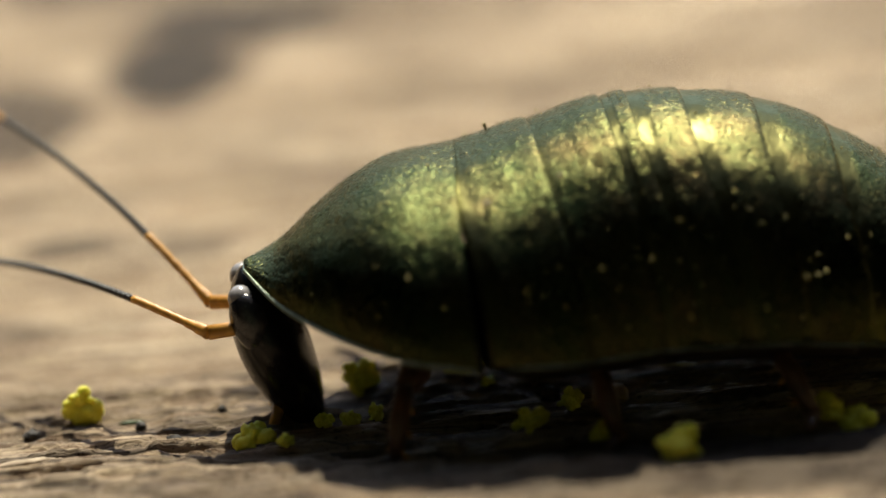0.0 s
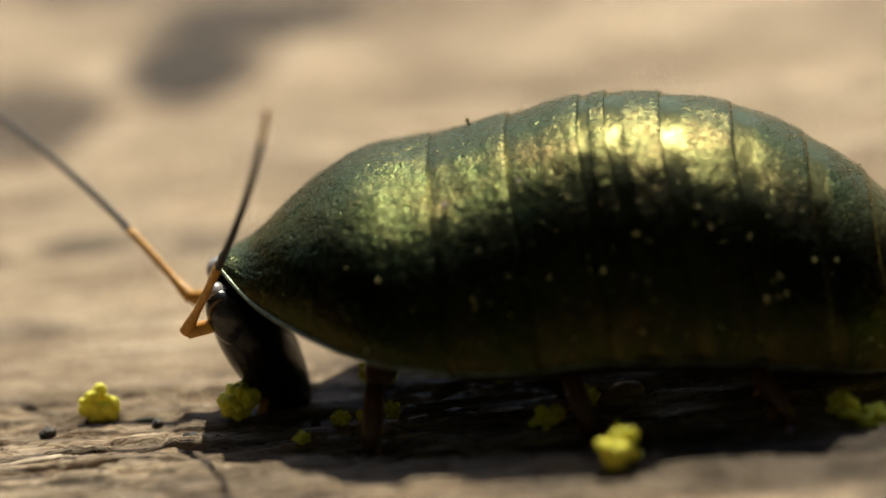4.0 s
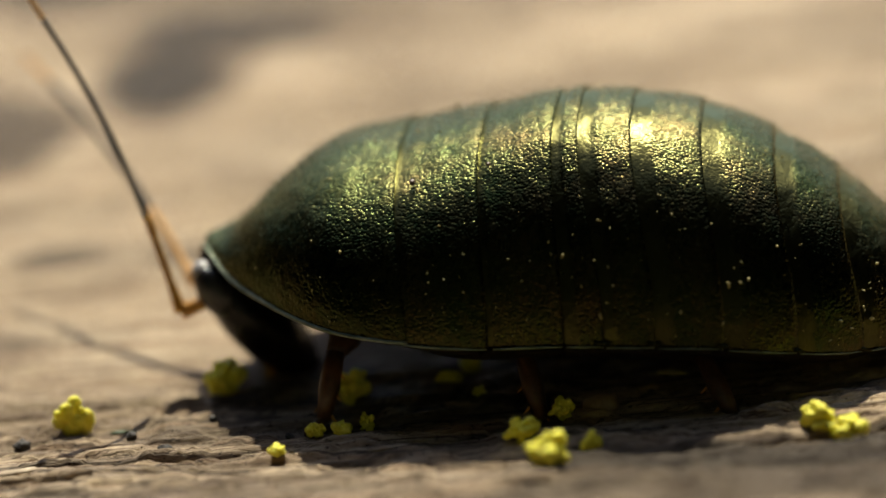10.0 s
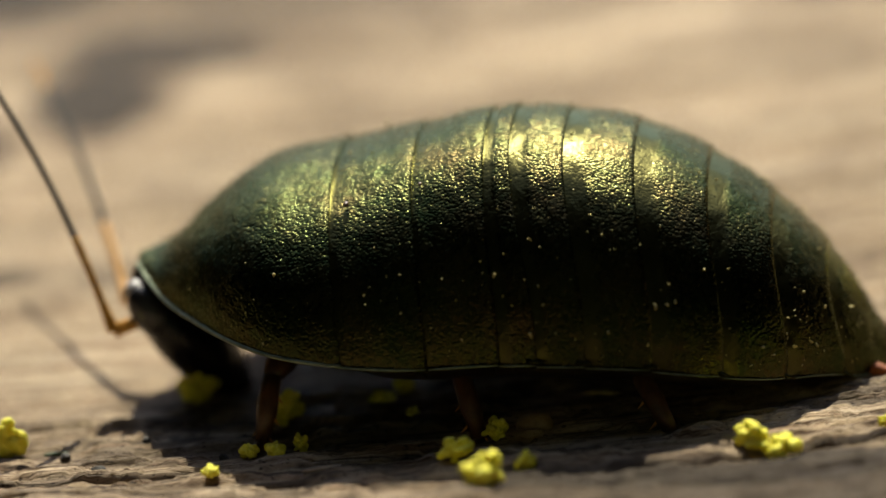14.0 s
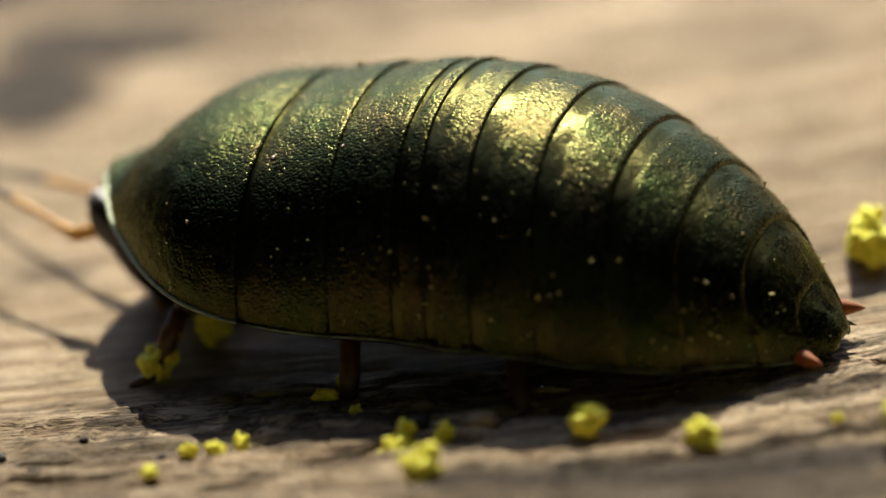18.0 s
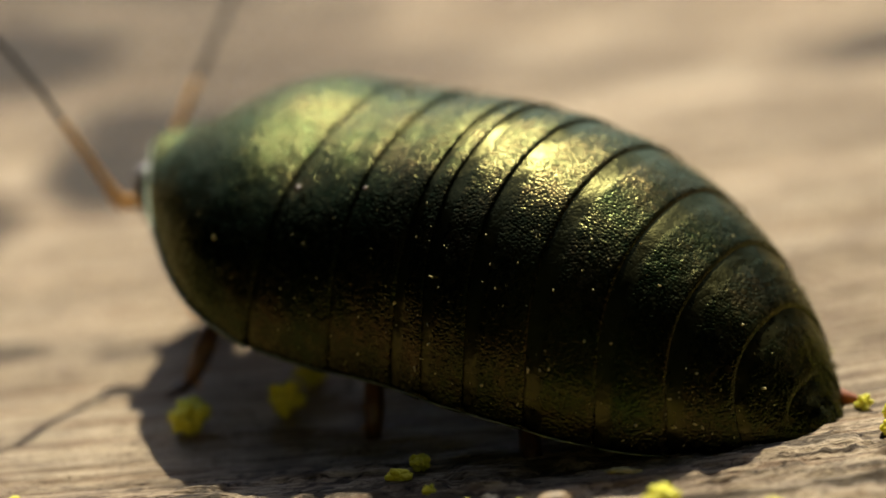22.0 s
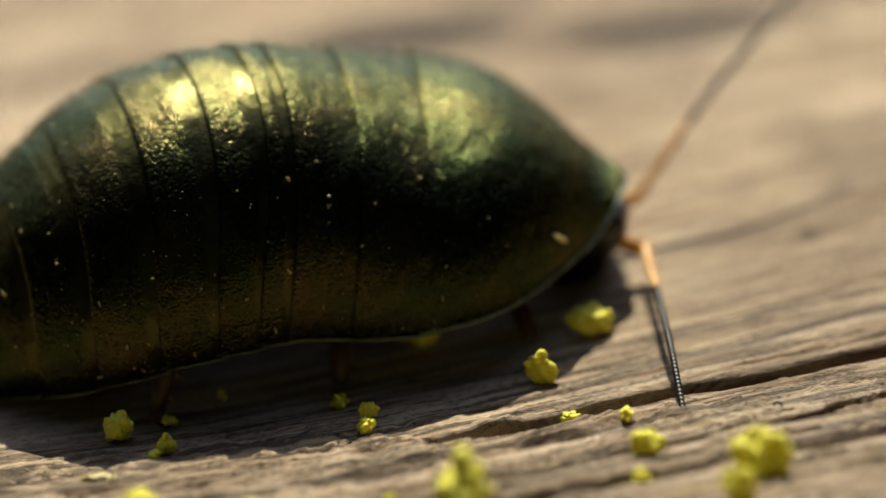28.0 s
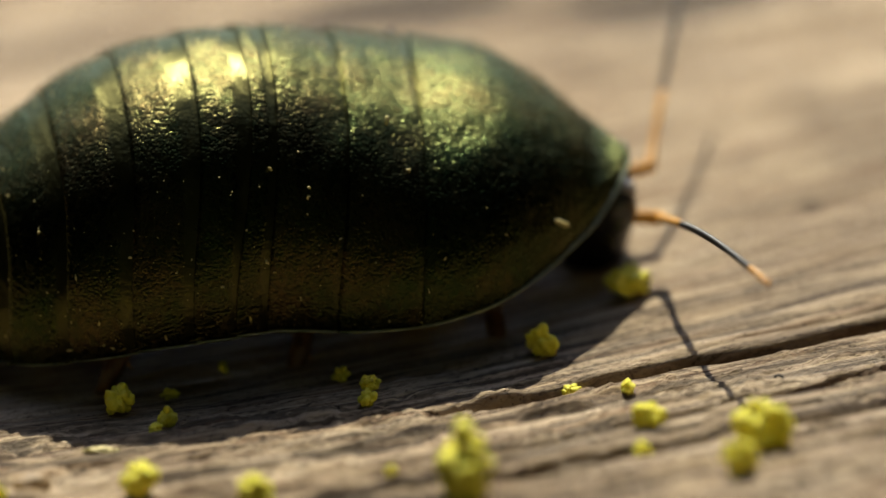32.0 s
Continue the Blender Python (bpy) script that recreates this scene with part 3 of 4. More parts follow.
def feeler_line(s):
    """The curve of a feeler, s from 0 to 1, mm: a short stalk, a bend, then a long shallow bow."""
    return Vector((10.5 * s, 0.0, 0.5 * math.sin(s * 3.0)))


def build_antenna(roach, label):
    base_s = np.linspace(0, 0.27, 22)
    pts = [feeler_line(s) * MM for s in base_s]
    rad = [(0.20 - 0.085 * min(1, s / 0.08) + 0.008 * math.sin(s * 330)) * MM for s in base_s]
    bm = bmesh.new()
    add_tube(bm, pts, rad, 12)
    antenna = part("antenna", bm, AMBER, roach, label)
    # beaded whip: black, with a rust-coloured tip
    for name, lo, hi, mat in (("flagellum", 0.27, 0.86, BLACK_BEAD), ("flagellum_tip", 0.86, 1.0, AMBER)):
        beads = int((hi - lo) * 60)
        ss = np.linspace(lo, hi, beads * 4 + 1)
        pts = [feeler_line(s) * MM for s in ss]
        rad = [((0.118 - 0.03 * s) * (1.0 if i % 4 in (1, 2, 3) else 0.38)) * MM for i, s in enumerate(ss)]
        bm = bmesh.new()
        add_tube(bm, pts, rad, 8)
        part(name, bm, mat, antenna, "black beaded whip" if hi < 0.9 else "")
    return antenna


def build_leg(roach, side, reach, back, knee):
    """A leg from its hip: thigh, spined shin and foot. mm in the hip's own space."""
    def bit(name, pts, rad, mat, parent, label=""):
        bm = bmesh.new()
        add_tube(bm, [Vector(p) * MM for p in pts], [r * MM for r in rad], 10)
        return part(name, bm, mat, parent, label)
    down = -RIM_Z + 0.75
    k = (back * 0.45, side * reach * 0.62, knee)
    ankle = (back * 0.9, side * reach * 0.92, down + 0.30)
    toe = (back * 1.0 + 0.35, side * reach * 1.12, down + 0.1)
    mid = tuple((p + q) / 2 for p, q in zip((0, 0, 0), k))
    leg = bit("leg", [(0, 0, 0), mid, k], (0.34, 0.46, 0.26), LEG, roach, "brown leg tucked under the body")
    mid = tuple((p + q) / 2 for p, q in zip(k, ankle))
    shin = bit("shin", [k, mid, ankle], (0.27, 0.30, 0.20), LEG, leg)
    foot = bit("foot", [ankle, tuple((p + q) / 2 for p, q in zip(ankle, toe)), toe], (0.17, 0.15, 0.08), LEG, leg)
    for n in range(5):
        f = 0.2 + 0.16 * n
        p = Vector(k).lerp(Vector(ankle), f)
        tip = p + Vector((0.35 * (1 if n % 2 else -1), side * 0.25, -0.32))
        bit("spine", [p, p.lerp(tip, 0.5), tip], (0.07, 0.05, 0.01), AMBER, shin)
    return leg


roach, plates, rears = build_roach()
shield = plates[0]
head = build_head(roach)
antenna_left = build_antenna(roach, "amber-based black feeler")
antenna_right = build_antenna(roach, "amber-based black feeler")
# hips: x, side, reach, backward lean, knee height (mm)
HIPS = [(6.6, 1, 3.3, 0.6, -0.15), (6.6, -1, 3.3, 0.6, -0.15), (2.2, 1, 3.4, -1.2, -0.2), (2.2, -1, 3.4, -1.2, -0.2), (-2.2, 1, 3.5, -2.2, -0.2), (-2.2, -1, 3.5, -2.2, -0.2)]
legs = []
for x, side, reach, back, knee in HIPS:
    leg = build_leg(roach, side, reach, back, knee)
    legs.append((leg, x, side))


def scatter_grains(parent, count, lo, hi, seed):
    """Pale pollen grains that stick to the shell between x = lo and hi (mm)."""
    rng = random.Random(seed)
    bm = bmesh.new()
    for n in range(count):
        x = rng.uniform(lo, hi) if n % 3 else rng.uniform(lo, lo + 0.5 * (hi - lo))
        q = abs(rng.gauss(0.0, 0.5)) + 0.05
        if rng.random() < 0.5:
            q = math.pi - q
        if rng.random() < 0.3:
            q = rng.uniform(0.3, 2.8)
        r = rng.choice((0.012, 0.015, 0.017, 0.02, 0.022, 0.028, 0.045)) * rng.uniform(0.7, 1.2)
        p = shell_point(x, q, 0.09 + r * 0.3) * MM
        turn = Euler((rng.uniform(0, 6), rng.uniform(0, 6), rng.uniform(0, 6))).to_matrix().to_4x4()
        m = Matrix.Translation(p) @ turn @ Matrix.Diagonal((r * rng.uniform(0.7, 2.6) * MM, r * MM, r * rng.uniform(0.5, 1.1) * MM, 1))
        made = bmesh.ops.create_icosphere(bm, subdivisions=1, radius=1.0, matrix=m)["verts"]
        for v in made:
            v.co += (v.co - p) * rng.uniform(-0.55, 0.45)
    part("pollen_dust", bm, GRAIN, parent, "pale pollen grains stuck to the shell", "stuff")


scatter_grains(shield, 30, 5.2, 9.8, 5)
for k in range(1, 10):
    scatter_grains(plates[k], int(6 + 17 * (rears[k - 1] - rears[k]) * (1.0 if k < 4 else 1.35)), rears[k] + 0.1, rears[k - 1] - 0.05, 8 + k)
bm = bmesh.new()
spot = shell_point(8.6, math.pi - 0.42, 0.08) * MM
bmesh.ops.create_icosphere(bm, subdivisions=2, radius=1.0, matrix=Matrix.Translation(spot) @ pose(0, 0, 0, 30, 35, 20) @ Matrix.Diagonal((0.30 * MM, 0.09 * MM, 0.07 * MM, 1)))
part("flake", bm, GRAIN, shield, "pale flake stuck to the shield")
for x, q, r, holder in ((4.5, 1.02, 0.13, plates[1]), (2.5, 1.05, 0.09, plates[2])):
    bm = bmesh.new()
    bmesh.ops.create_icosphere(bm, subdivisions=2, radius=1.0, matrix=Matrix.Translation(shell_point(x, q, 0.15) * MM) @ Matrix.Diagonal((r * 0.7 * MM, r * 1.2 * MM, r * 0.6 * MM, 1)))
    part("dirt_speck", bm, LEG, holder)



# ---- pollen and litter ----
def clump_mesh(seed, lobes=14):
    """A crumbly lump of pollen, about 1 across, standing on z = 0: one skin over many round lobes."""
    rng = random.Random(seed)
    bm = bmesh.new()
    bmesh.ops.create_icosphere(bm, subdivisions=5, radius=1.0)
    balls = []
    for n in range(lobes * 3):
        d = Vector((rng.gauss(0, 1), rng.gauss(0, 0.8), rng.gauss(0, 0.75))).normalized() * rng.uniform(0.14, 0.33)
        balls.append((d, rng.choice((0.06, 0.07, 0.08, 0.10, 0.14)) * rng.uniform(0.8, 1.2)))
    stretch = Vector((rng.uniform(0.9, 1.25), rng.uniform(0.75, 1.0), rng.uniform(0.75, 1.15)))
    for v in bm.verts:
        d = v.co.normalized()
        far = 0.22 + 0.07 * noise.noise(d * 2.5 + Vector((seed, seed, 0)))
        for c, r in balls:
            along_ray = d.dot(c)
            gap = c.length_squared - along_ray ** 2
            if along_ray > 0 and gap < r * r:
                far = max(far, along_ray + math.sqrt(r * r - gap))
        far += 0.025 * noise.noise(d * 7 + Vector((seed, 0, 0))) + 0.03 * noise.noise(d * 17 + Vector((0, seed, 0)))
        v.co = Vector((d.x * stretch.x, d.y * stretch.y, d.z * stretch.z)) * far
    bmesh.ops.smooth_vert(bm, verts=bm.verts, factor=0.5, use_axis_x=True, use_axis_y=True, use_axis_z=True)
    low = min(v.co.z for v in bm.verts)
    for v in bm.verts:
        v.co.z -= low
        v.co *= MM
    for f in bm.faces:
        f.smooth = True
    me = bpy.data.meshes.new("pollen_clump")
    bm.to_mesh(me)
    bm.free()
    me.materials.append(POLLEN)
    return me


CLUMP_MESHES = [clump_mesh(s, n) for s, n in ((1, 18), (2, 22), (3, 14), (4, 24), (5, 13), (6, 20), (7, 16))]


def clump(x, y, size, k, label="clump of bright yellow pollen lying on the wood"):
    ob = new("pollen_clump", CLUMP_MESHES[k % len(CLUMP_MESHES)])
    ob.scale = (1.25 * size / MM,) * 3
    ob.matrix_basis = pose(x, y, ground_z(x, y) - 0.04 * size, 0, 0, (k * 67) % 360) @ Matrix.Diagonal((*ob.scale, 1))
    return tagged(ob, label, "pollen", "pollen clumps on the wood")


# x, y, size in mm
CLUMPS = [(-14.28, -6.6, 1.0), (-8.45, -10.2, 0.5), (6.15, -10.6, 1.2), (-6.79, -8.5, 0.6), (-6.1, -7.95, 0.7), (-7.5, -8.4, 0.55), (9.66, -9.6, 0.45), (11.4, -12.2, 1.9), (-3.9, -4.9, 0.65),
    (-3.1, -6.1, 0.5), (-3.4, -4.0, 0.6), (-6.65, 2.1, 1.0), (11.2, 1.6, 2.0), (2.71, -2.65, 1), (3.99, -3.88, 0.55), (3.64, -4.39, 0.5), (4.1, -1.84, 0.5), (9.42, -3.98, 0.55), (8.81, -1.94, 0.6), (9.52, -2.96, 0.6), (5.63, -0.61, 0.4), (14.34, -1.7, 0.85), (14.97, -3.88, 0.55), (16.38, -5.2, 0.6), (16.59, -8.06, 0.9), (16.28, -9.89, 0.7), (19.35, -10.71, 1.7), (18.53, -12.44, 1.2), (24.78, -2.14, 1)]
for k, (x, y, size) in enumerate((x * MM, y * MM, size * MM) for x, y, size in CLUMPS):
    clump(x, y, size, k, "large clump of bright yellow pollen on the wood" if size > 0.0012 else "small crumb of bright yellow pollen on the wood" if size < 0.0006 else "clump of bright yellow pollen lying on the wood")
mouth_crumb = clump(0, 0, 0.0012, 3, "yellow pollen lump that the insect feeds on")
mouth_crumb_two = clump(0, 0, 0.0012, 1, "yellow pollen lump that the insect feeds on")
leg_clump = clump(0, 0, 0.0013, 5, "yellow pollen clump stuck at the insect's foot")

kicked = [clump(0, 0, size * MM, k, "yellow pollen clump by the insect's foot") for k, size in ((2, 1.05), (4, 0.85), (0, 0.6), (6, 1.3), (3, 1.05))]

bm = bmesh.new()
bmesh.ops.create_icosphere(bm, subdivisions=3, radius=1.0)
for v in bm.verts:
    v.co = Vector((v.co.x * 0.52, v.co.y * 0.40, max(v.co.z, -0.55) * 0.33 + 0.17)) * (1 + 0.12 * noise.noise(v.co * 1.7)) * MM
seed_ob = part("seed", bm, SEED, None)
seed_ob.matrix_basis = pose(0.0003, -0.0078, ground_z(0.0003, -0.0078), 0, 0, 12)
tagged(seed_ob, "small tan seed lying on the wood", "seed")


def litter(name, x, y, half, turn, mat, label, category, seed, sharp=0.25):
    """A small irregular bit lying on the wood; half sizes in mm, place in mm."""
    bm = bmesh.new()
    bmesh.ops.create_icosphere(bm, subdivisions=3, radius=1.0)
    for v in bm.verts:
        k = 1 + sharp * noise.noise(v.co * 2.3 + Vector((seed, 0, 0))) + 0.4 * sharp * noise.noise(v.co * 6 + Vector((0, seed, 0)))
        v.co = Vector((v.co.x * half[0], v.co.y * half[1], v.co.z * half[2])) * k * MM
    ob = part(name, bm, mat, None)
    ob.matrix_basis = pose(x * MM, y * MM, ground_z(x * MM, y * MM) + half[2] * 0.6 * MM, 0, -5, turn)
    return tagged(ob, label, category)


GREEN = plain_material("green_sliver", (0.03, 0.06, 0.015), (0.08, 0.13, 0.03), 0.6, 3000, 0.00002)
for k, (x, y, r) in enumerate(((-11.6, -8.6, 0.16), (-15.6, -7.4, 0.2), (-12.6, -7.2, 0.14), (-8.2, -8.2, 0.12), (-1.4, -7.3, 0.26), (20.4, -5.6, 0.12), (-10.4, -6.6, 0.11))):
    litter("grit", x, y, (r * 1.2, r, r * 0.8), 40 * k, GRIT, "dark crumb of dirt on the wood", "dirt", k, 0.5)
litter("wood_splinter", -15.7, -10.1, (1.0, 0.17, 0.13), 16, FLAKE, "pale splinter of wood lying loose", "splinter", 3)
litter("wood_splinter", -5.4, -9.9, (0.6, 0.12, 0.08), 8, FLAKE, "pale splinter of wood lying loose", "splinter", 5)
litter("plant_sliver", -12.9, -6.8, (0.34, 0.07, 0.05), 5, GREEN, "tiny dark green plant sliver", "plant bit", 7)
litter("pale_flake", 2.1, -5.9, (0.42, 0.16, 0.06), -12, GRAIN, "thin whitish flake in the insect's shade", "flake", 9, 0.7)
litter("pale_flake", 2.5, -5.6, (0.2, 0.08, 0.05), 35, GRAIN, "thin whitish flake in the insect's shade", "flake", 11, 0.7)


# ---- what moves ----
# seconds; x, y, z of the body (mm); yaw, pitch, roll; nod and turn of the shield, droop and turn of the abdomen, turn of the thorax (degrees)
BODY = [
    (0, 1.69, -6.20, 0.36, 187.5, -5.7, -0.7, 1.0, -6.2, 15.7, -4.7, 1.3),
    (2, 0.54, -6.40, 0.21, 186.5, -5.8, -2.5, 0.4, -3.6, 23.7, -4.2, 0.5),
    (3.5, 0.53, -6.28, 0.21, 181.4, -5.5, -3.5, 0.4, -0.5, 21.0, 0.2, 1.3),
    (6, 0.52, -6.20, 0.21, 177.9, -5.3, -4.1, 0.3, 1.6, 19.2, 3.1, 1.9),
    (6.15, 0.52, -6.20, 0.21, 177.9, -5.3, -4.1, 0.3, 1.6, 19.2, 3.1, 1.9),
    (6.5, 0.84, -3.40, -0.24, 175.0, -3.2, -0.7, -1.4, 0.1, 15.8, -2.4, 2.5),
    (7, 0.84, -3.40, -0.24, 175.0, -3.2, -0.7, -1.4, 0.1, 15.8, -2.4, 2.5),
    (8, 0.75, -3.36, -0.25, 175.2, -3.1, -0.9, -1.7, 0.2, 14.9, -2.2, 2.0),
    (9, 0.41, -3.20, -0.26, 175.7, -2.6, -1.5, -2.8, 0.6, 11.2, -1.2, -0.4),
    (10, 0.27, -3.20, -0.22, 174.8, -2.3, -2.2, -4.8, 0.6, 10.8, 4.9, -0.7),
    (13, 0.35, -3.20, -0.16, 175.2, -3.1, -2.9, -3.1, 0.2, 13.3, 0.8, 1.1),
    (14.5, 0.41, -3.20, -0.08, 174.3, -3.8, -2.8, -2.7, -0.1, 16.5, 2.1, 0.7),
    (15.5, 0.37, -3.20, 0.00, 174.5, -4.2, -2.8, -3.4, 0.4, 15.1, -2.4, -0.9),
    (17.5, 0.72, -1.20, 0.19, 158.3, 1.3, -7.8, -7.1, -3.2, 8.6, 0.0, 1.9),
    (18.2, 0.04, -0.60, 0.22, 159.0, -0.4, -10.8, 0.0, -1.9, 8.3, -2.3, 4.3),
    (19, -0.40, 0.98, 0.45, 149.3, 6.0, -11.8, 2.4, 0.0, 6.8, 0.6, -0.5),
    (20, -1.05, 2.05, 0.61, 152.2, 5.6, -13.3, 4.8, -1.6, 13.1, 2.5, 2.8),
    (21, -1.47, 2.22, 0.61, 153.4, 7.7, -15.6, 0.3, -0.4, 3.4, -7.4, 3.1),
    (22, -1.52, 1.95, 0.55, 152.4, 7.3, -14.6, 2.3, 0.2, 8.1, -1.9, 2.4),
    (23, -1.57, 2.15, 0.58, 153.0, 7.5, -16.4, -0.2, 0.8, 12.5, 5.0, 2.8),
    (23.3, -1.57, 2.15, 0.58, 153.0, 7.5, -16.4, -0.2, 0.8, 12.5, 5.0, 2.8),
    (24, 0.13, 3.31, 0.98, 123.5, 7.5, -7.1, 4.8, 4.5, 10.0, 5.4, 2.8),
    (24.5, 1.39, 3.96, 1.22, 103.8, 7.3, 0.4, 1.3, -3.0, 12.9, 1.0, 0.8),
    (26.5, 5.73, 4.80, 1.78, 21.5, 4.2, 12.8, 2.2, -0.9, 24.4, -4.8, -0.6),
    (27, 6.15, 4.31, 1.71, 12.1, 2.0, 13.8, 0.6, -5.2, 28.5, 1.6, -3.9),
    (27.6, 6.21, 4.40, 1.74, 9.8, 0.6, 16.0, 1.2, -5.6, 28.8, 10.3, -2.2),
    (28, 6.21, 4.12, 1.68, 9.1, -0.1, 16.7, -0.4, -5.0, 30.5, 6.4, -5.8),
    (29, 5.64, 3.88, 1.57, 5.6, -0.9, 20.3, -0.3, -9.9, 18.9, 4.8, -3.2),
    (30, 5.66, 3.80, 1.57, 4.4, -1.5, 19.3, -0.3, -8.0, 16.7, 5.6, -1.0),
    (32, 6.13, 3.53, 1.55, 2.7, 0.2, 18.3, 1.1, -1.5, 21.5, 7.9, -1.4),
]
LEFT_ANTENNA = [(0, -3, -48), (1, -28, 71), (2, -30, 64), (3.5, -49, 111), (5.5, -65, 135), (6.1, -69, 154), (6.5, -35, -51), (7, -57, -34), (9, -53, -45), (10, -62, -23), (13, -63, -26), (14.5, -60, -22), (15.5, -64, -31), (17.5, -2, -26), (19, 13, -33), (20, -2, -31), (21, -47, -8), (22, -44, 1), (23, -49, -10), (23.5, -30, -33), (24.5, 7, 17), (26.5, -9, 38), (27, -9, 45), (27.6, -15, 55), (28, -23, 40), (29, -24, 56), (30, -16, 69), (32, -9, 74)]
RIGHT_ANTENNA = [(0, -25, -51), (2, -25, -49), (3.5, -23, -47), (6.1, -27, -41), (6.5, -32, -33), (9, -24, -47), (13, -25, -64), (15.5, -23, -70), (17.5, 10, -26), (19, 23, -26), (21, -21, -97), (22, -20, -80), (23, -21, -87), (24.5, -9, 14), (26.5, -1, -95), (27, 0, -102), (27.6, -1, -100), (28, -2, -98), (29, -10, -99), (30, -22, -94), (31, -23, -90), (32, -24, -82)]
# seconds, backward tilt of the head
HEAD_TILT = [(0, 17), (2, 15), (3.5, 20), (6.1, 24), (6.5, 30), (13, 30), (15.5, 30), (17.5, 28), (24, 28), (26.5, 28), (28, 24), (30, 18), (32, 14)]
HEAD_AT = Vector((10.95, 0, RIM_Z + 1.2))
# seconds, how far the head is drawn back (mm)
HEAD_BACK = [(0, 0.0), (17.5, 0.0), (24.5, 0.35), (32, 0.35)]
# crumbs that the insect carries or kicks: seconds, x, y (mm)
CRUMB = [(0, -9.36, -9.31), (1, -9.24, -8.41), (2, -10.6, -8.49), (3, -10.44, -7.79), (6, -9.84, -6.4), (7, -9.37, -4.77), (9, -9.64, -4.8), (10, -10.18, -4.41), (13, -9.68, -3.76), (14.5, -9.02, -3.17), (15.5, -9.14, -4.34), (17.5, -7.71, -3.7), (18.2, -9.23, -1.34), (18.6, -10.07, -0.88), (19, -9.96, -0.36), (32, -9.82, -0.33)]
CRUMB_TWO = [(0, 15.67, 3.24), (26.5, 15.67, 3.24), (27, 15.72, 2.68), (28, 15.98, 0.9), (29, 15.58, 1.62), (30, 15.95, 0.63), (31, 16.27, 0.5), (32, 17.06, 1.38)]
LEG_CLUMP = [(0, 2.14, -13.65), (0.5, -1.32, -10.8), (1, -0.75, -12.33), (2, 0.03, -14.19), (6.1, 0.14, -14.3), (6.5, -1.1, -12.89), (15.5, -1.06, -12.67), (17.5, -1.23, -11.63), (32, -1.23, -11.63)]
KICKED = [[(0, -1.84, -10.31), (15.5, -1.84, -10.31), (17.5, -2.0, -9.0), (32, -2.0, -9.0)],
    [(0, -0.8, -8.45), (17.5, -0.8, -8.45), (18.2, -2.0, -8.2), (32, -2.0, -8.2)],
    [(0, 0.0, -11.2), (15.5, 0.0, -11.2), (17.8, -0.7, -8.7), (32, -0.7, -8.7)],
    [(0, -6.62, -5.61), (15.5, -6.62, -5.61), (17.5, -7.1, -1.5), (18.5, -7.2, 0.4), (32, -7.2, 0.4)],
    [(0, 6.9, -11.0), (15.5, 6.9, -11.0), (17.5, 3.1, -9.2), (32, 3.1, -9.2)]]
STEPS = [(0.0, 0.6), (15.3, 18.8), (23.2, 28.0)]


def stepping(t):
    return any(lo <= t <= hi for lo, hi in STEPS)


def posture(t):
    return [float(np.interp(t, [r[0] for r in BODY], [r[k] for r in BODY])) for k in range(1, 12)]


def spine(t):
    """The poses of the shield and the other plates, front to rear, in the body's space."""
    nod, turn, droop, bend, thorax = posture(t)[6:]
    def joint(k, m):
        c = Vector((EDGES[k] * LONG, 0, RIM_Z + 2.2)) * MM
        return Matrix.Translation(c) @ m @ Matrix.Translation(-c)
    made = {2: Matrix.Identity(4)}
    made[1] = made[2] @ joint(1, pose(0, 0, 0, 0, 0, thorax * 0.5))
    made[0] = made[1] @ joint(0, pose(0, 0, 0, 0, -nod, turn))
    for k in range(3, 10):
        made[k] = made[k - 1] @ joint(k - 1, pose(0, 0, 0, 0, -droop / 7, bend / 7))
    return [made[k] for k in range(10)]


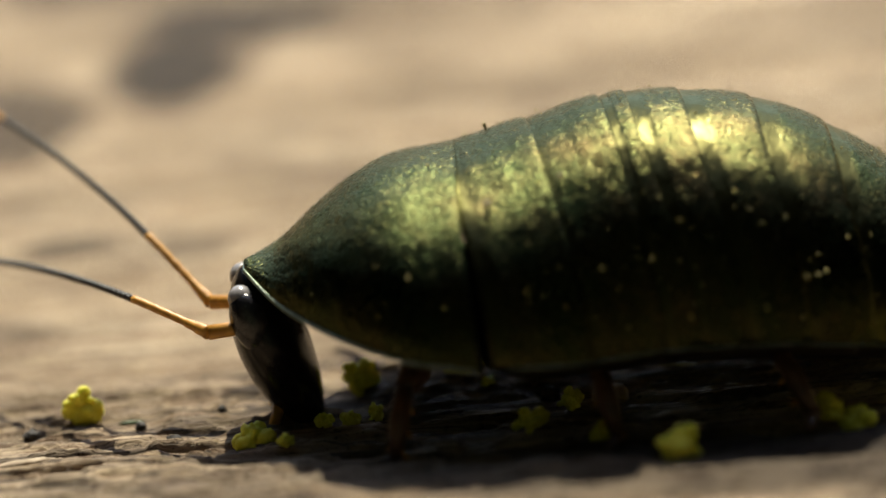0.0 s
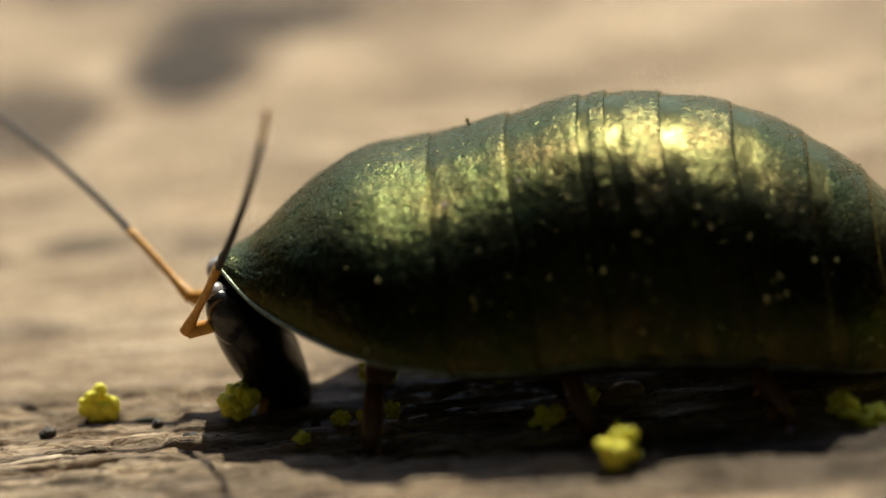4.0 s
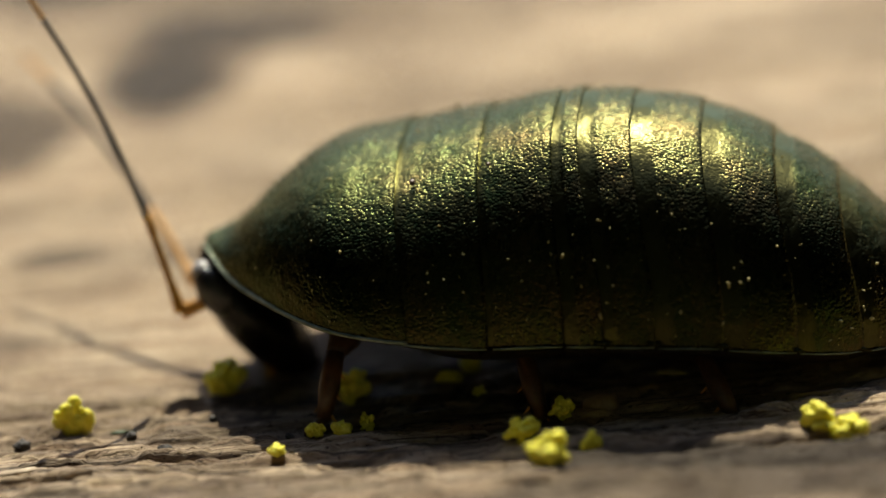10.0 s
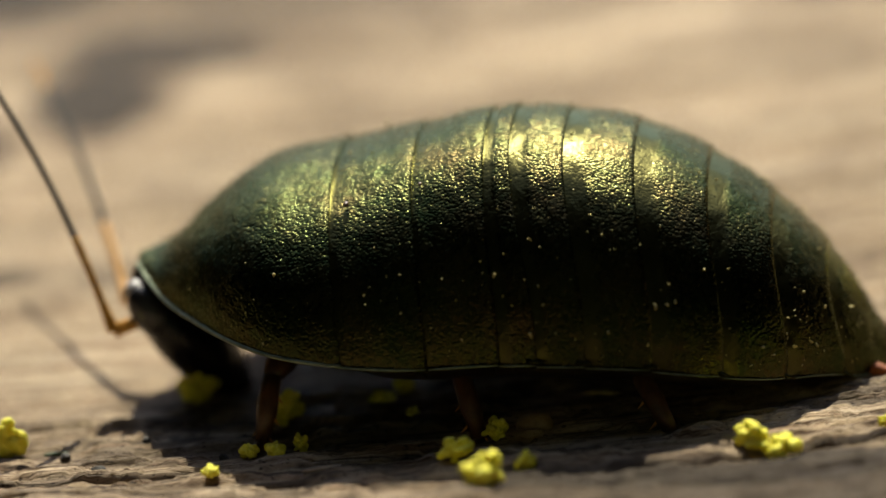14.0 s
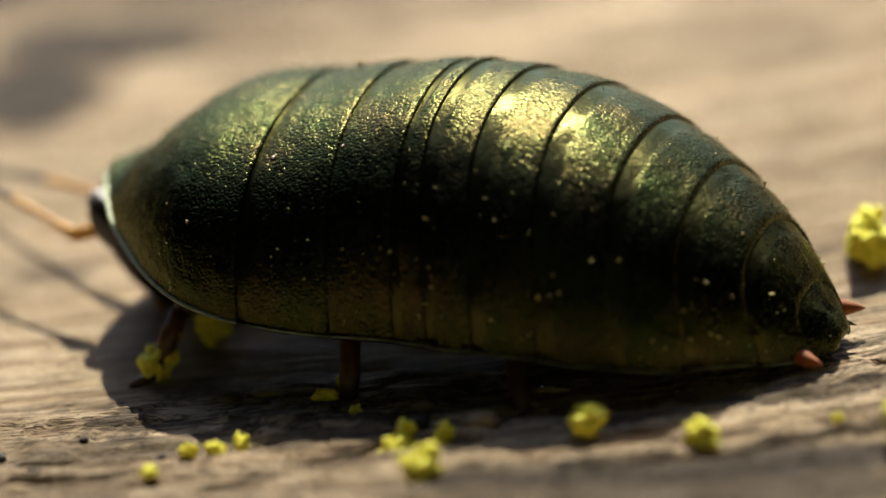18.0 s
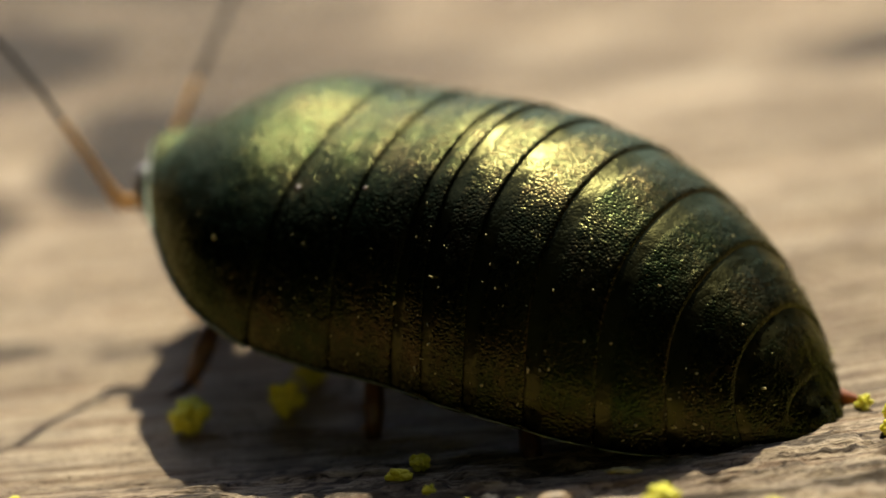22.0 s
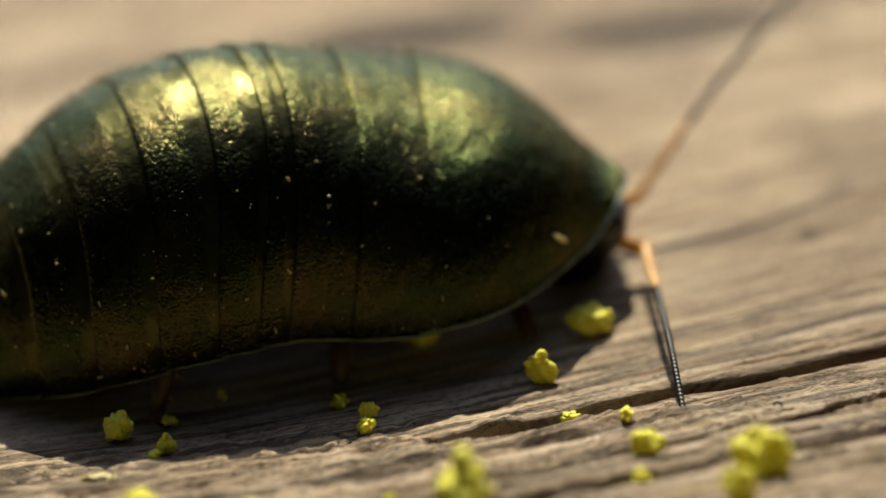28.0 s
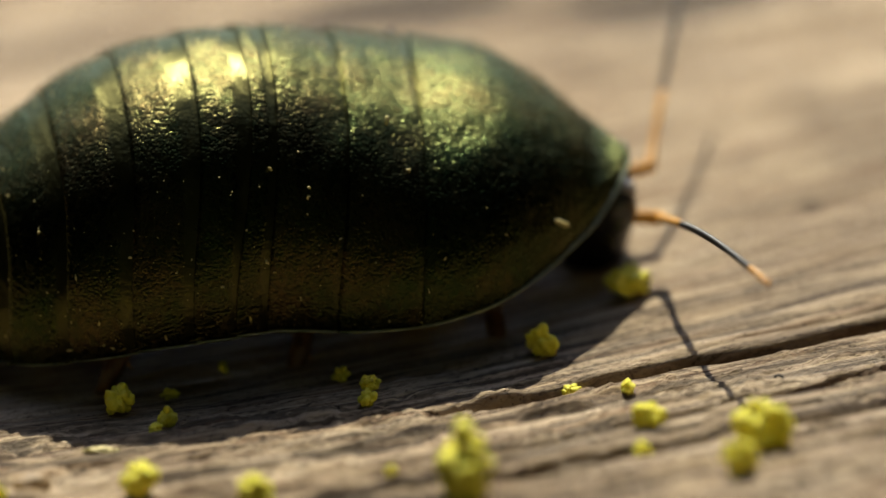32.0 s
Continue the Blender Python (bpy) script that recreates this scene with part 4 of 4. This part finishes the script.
def head_pose(t):
    tilt = float(np.interp(t, [r[0] for r in HEAD_TILT], [r[1] for r in HEAD_TILT]))
    back = float(np.interp(t, [r[0] for r in HEAD_BACK], [r[1] for r in HEAD_BACK]))
    return spine(t)[0] @ pose((HEAD_AT.x - back) * MM, HEAD_AT.y * MM, HEAD_AT.z * MM, 0, tilt, 0)


def motions():
    times = [r[0] for r in BODY]
    walk(roach, [(t, Matrix.Translation((x * MM, y * MM, z * MM)) @ pose(0, 0, 0, 0, -pitch, yaw) @ pose(0, 0, RIM_Z * MM, roll) @ pose(0, 0, -RIM_Z * MM)) for t, x, y, z, yaw, pitch, roll, *_ in BODY])
    for k, plate in enumerate(plates):
        if k != 2:
            walk(plate, [(t, spine(t)[k]) for t in times])
    walk(head, [(t, head_pose(t)) for t in sorted(set(times + [r[0] for r in HEAD_TILT]))])
    for feeler, side, rows in ((antenna_left, 1, LEFT_ANTENNA), (antenna_right, -1, RIGHT_ANTENNA)):
        keys = []
        all_times = sorted(set(times + [r[0] for r in rows]))
        ways = [Vector((math.cos(radians(rz)) * math.cos(radians(ry)), math.sin(radians(rz)) * math.cos(radians(ry)), -math.sin(radians(ry)))) for _, ry, rz in rows]
        for t in all_times:
            way = Vector([float(np.interp(t, [r[0] for r in rows], [w[k] for w in ways])) for k in range(3)])
            x, y, z = FEELER_ROOT
            seat = head_pose(t) @ (Vector((x, side * y, z)) * MM)
            keys.append((t, Matrix.Translation(seat) @ Vector((1, 0, 0)).rotation_difference(way).to_matrix().to_4x4()))
        walk(feeler, keys)
    for k, (leg, x, side) in enumerate(legs):
        rows = []
        for n in range(65):
            t = n * 0.5
            on = stepping(t)
            swing = (14 if (n + k) % 2 else -14) if on else 0
            rows.append((t, pose(x * MM, side * 2.2 * MM, (RIM_Z - 0.75) * MM, side * (6 if on and (n + k) % 2 else 0), 0, swing)))
        walk(leg, rows)
    for ob, rows in ((mouth_crumb, CRUMB), (mouth_crumb_two, CRUMB_TWO), (leg_clump, LEG_CLUMP), *zip(kicked, KICKED)):
        walk(ob, [(t, pose(x * MM, y * MM, ground_z(x * MM, y * MM) - 0.00006, 0, 0, 40)) for t, x, y in rows])


motions()
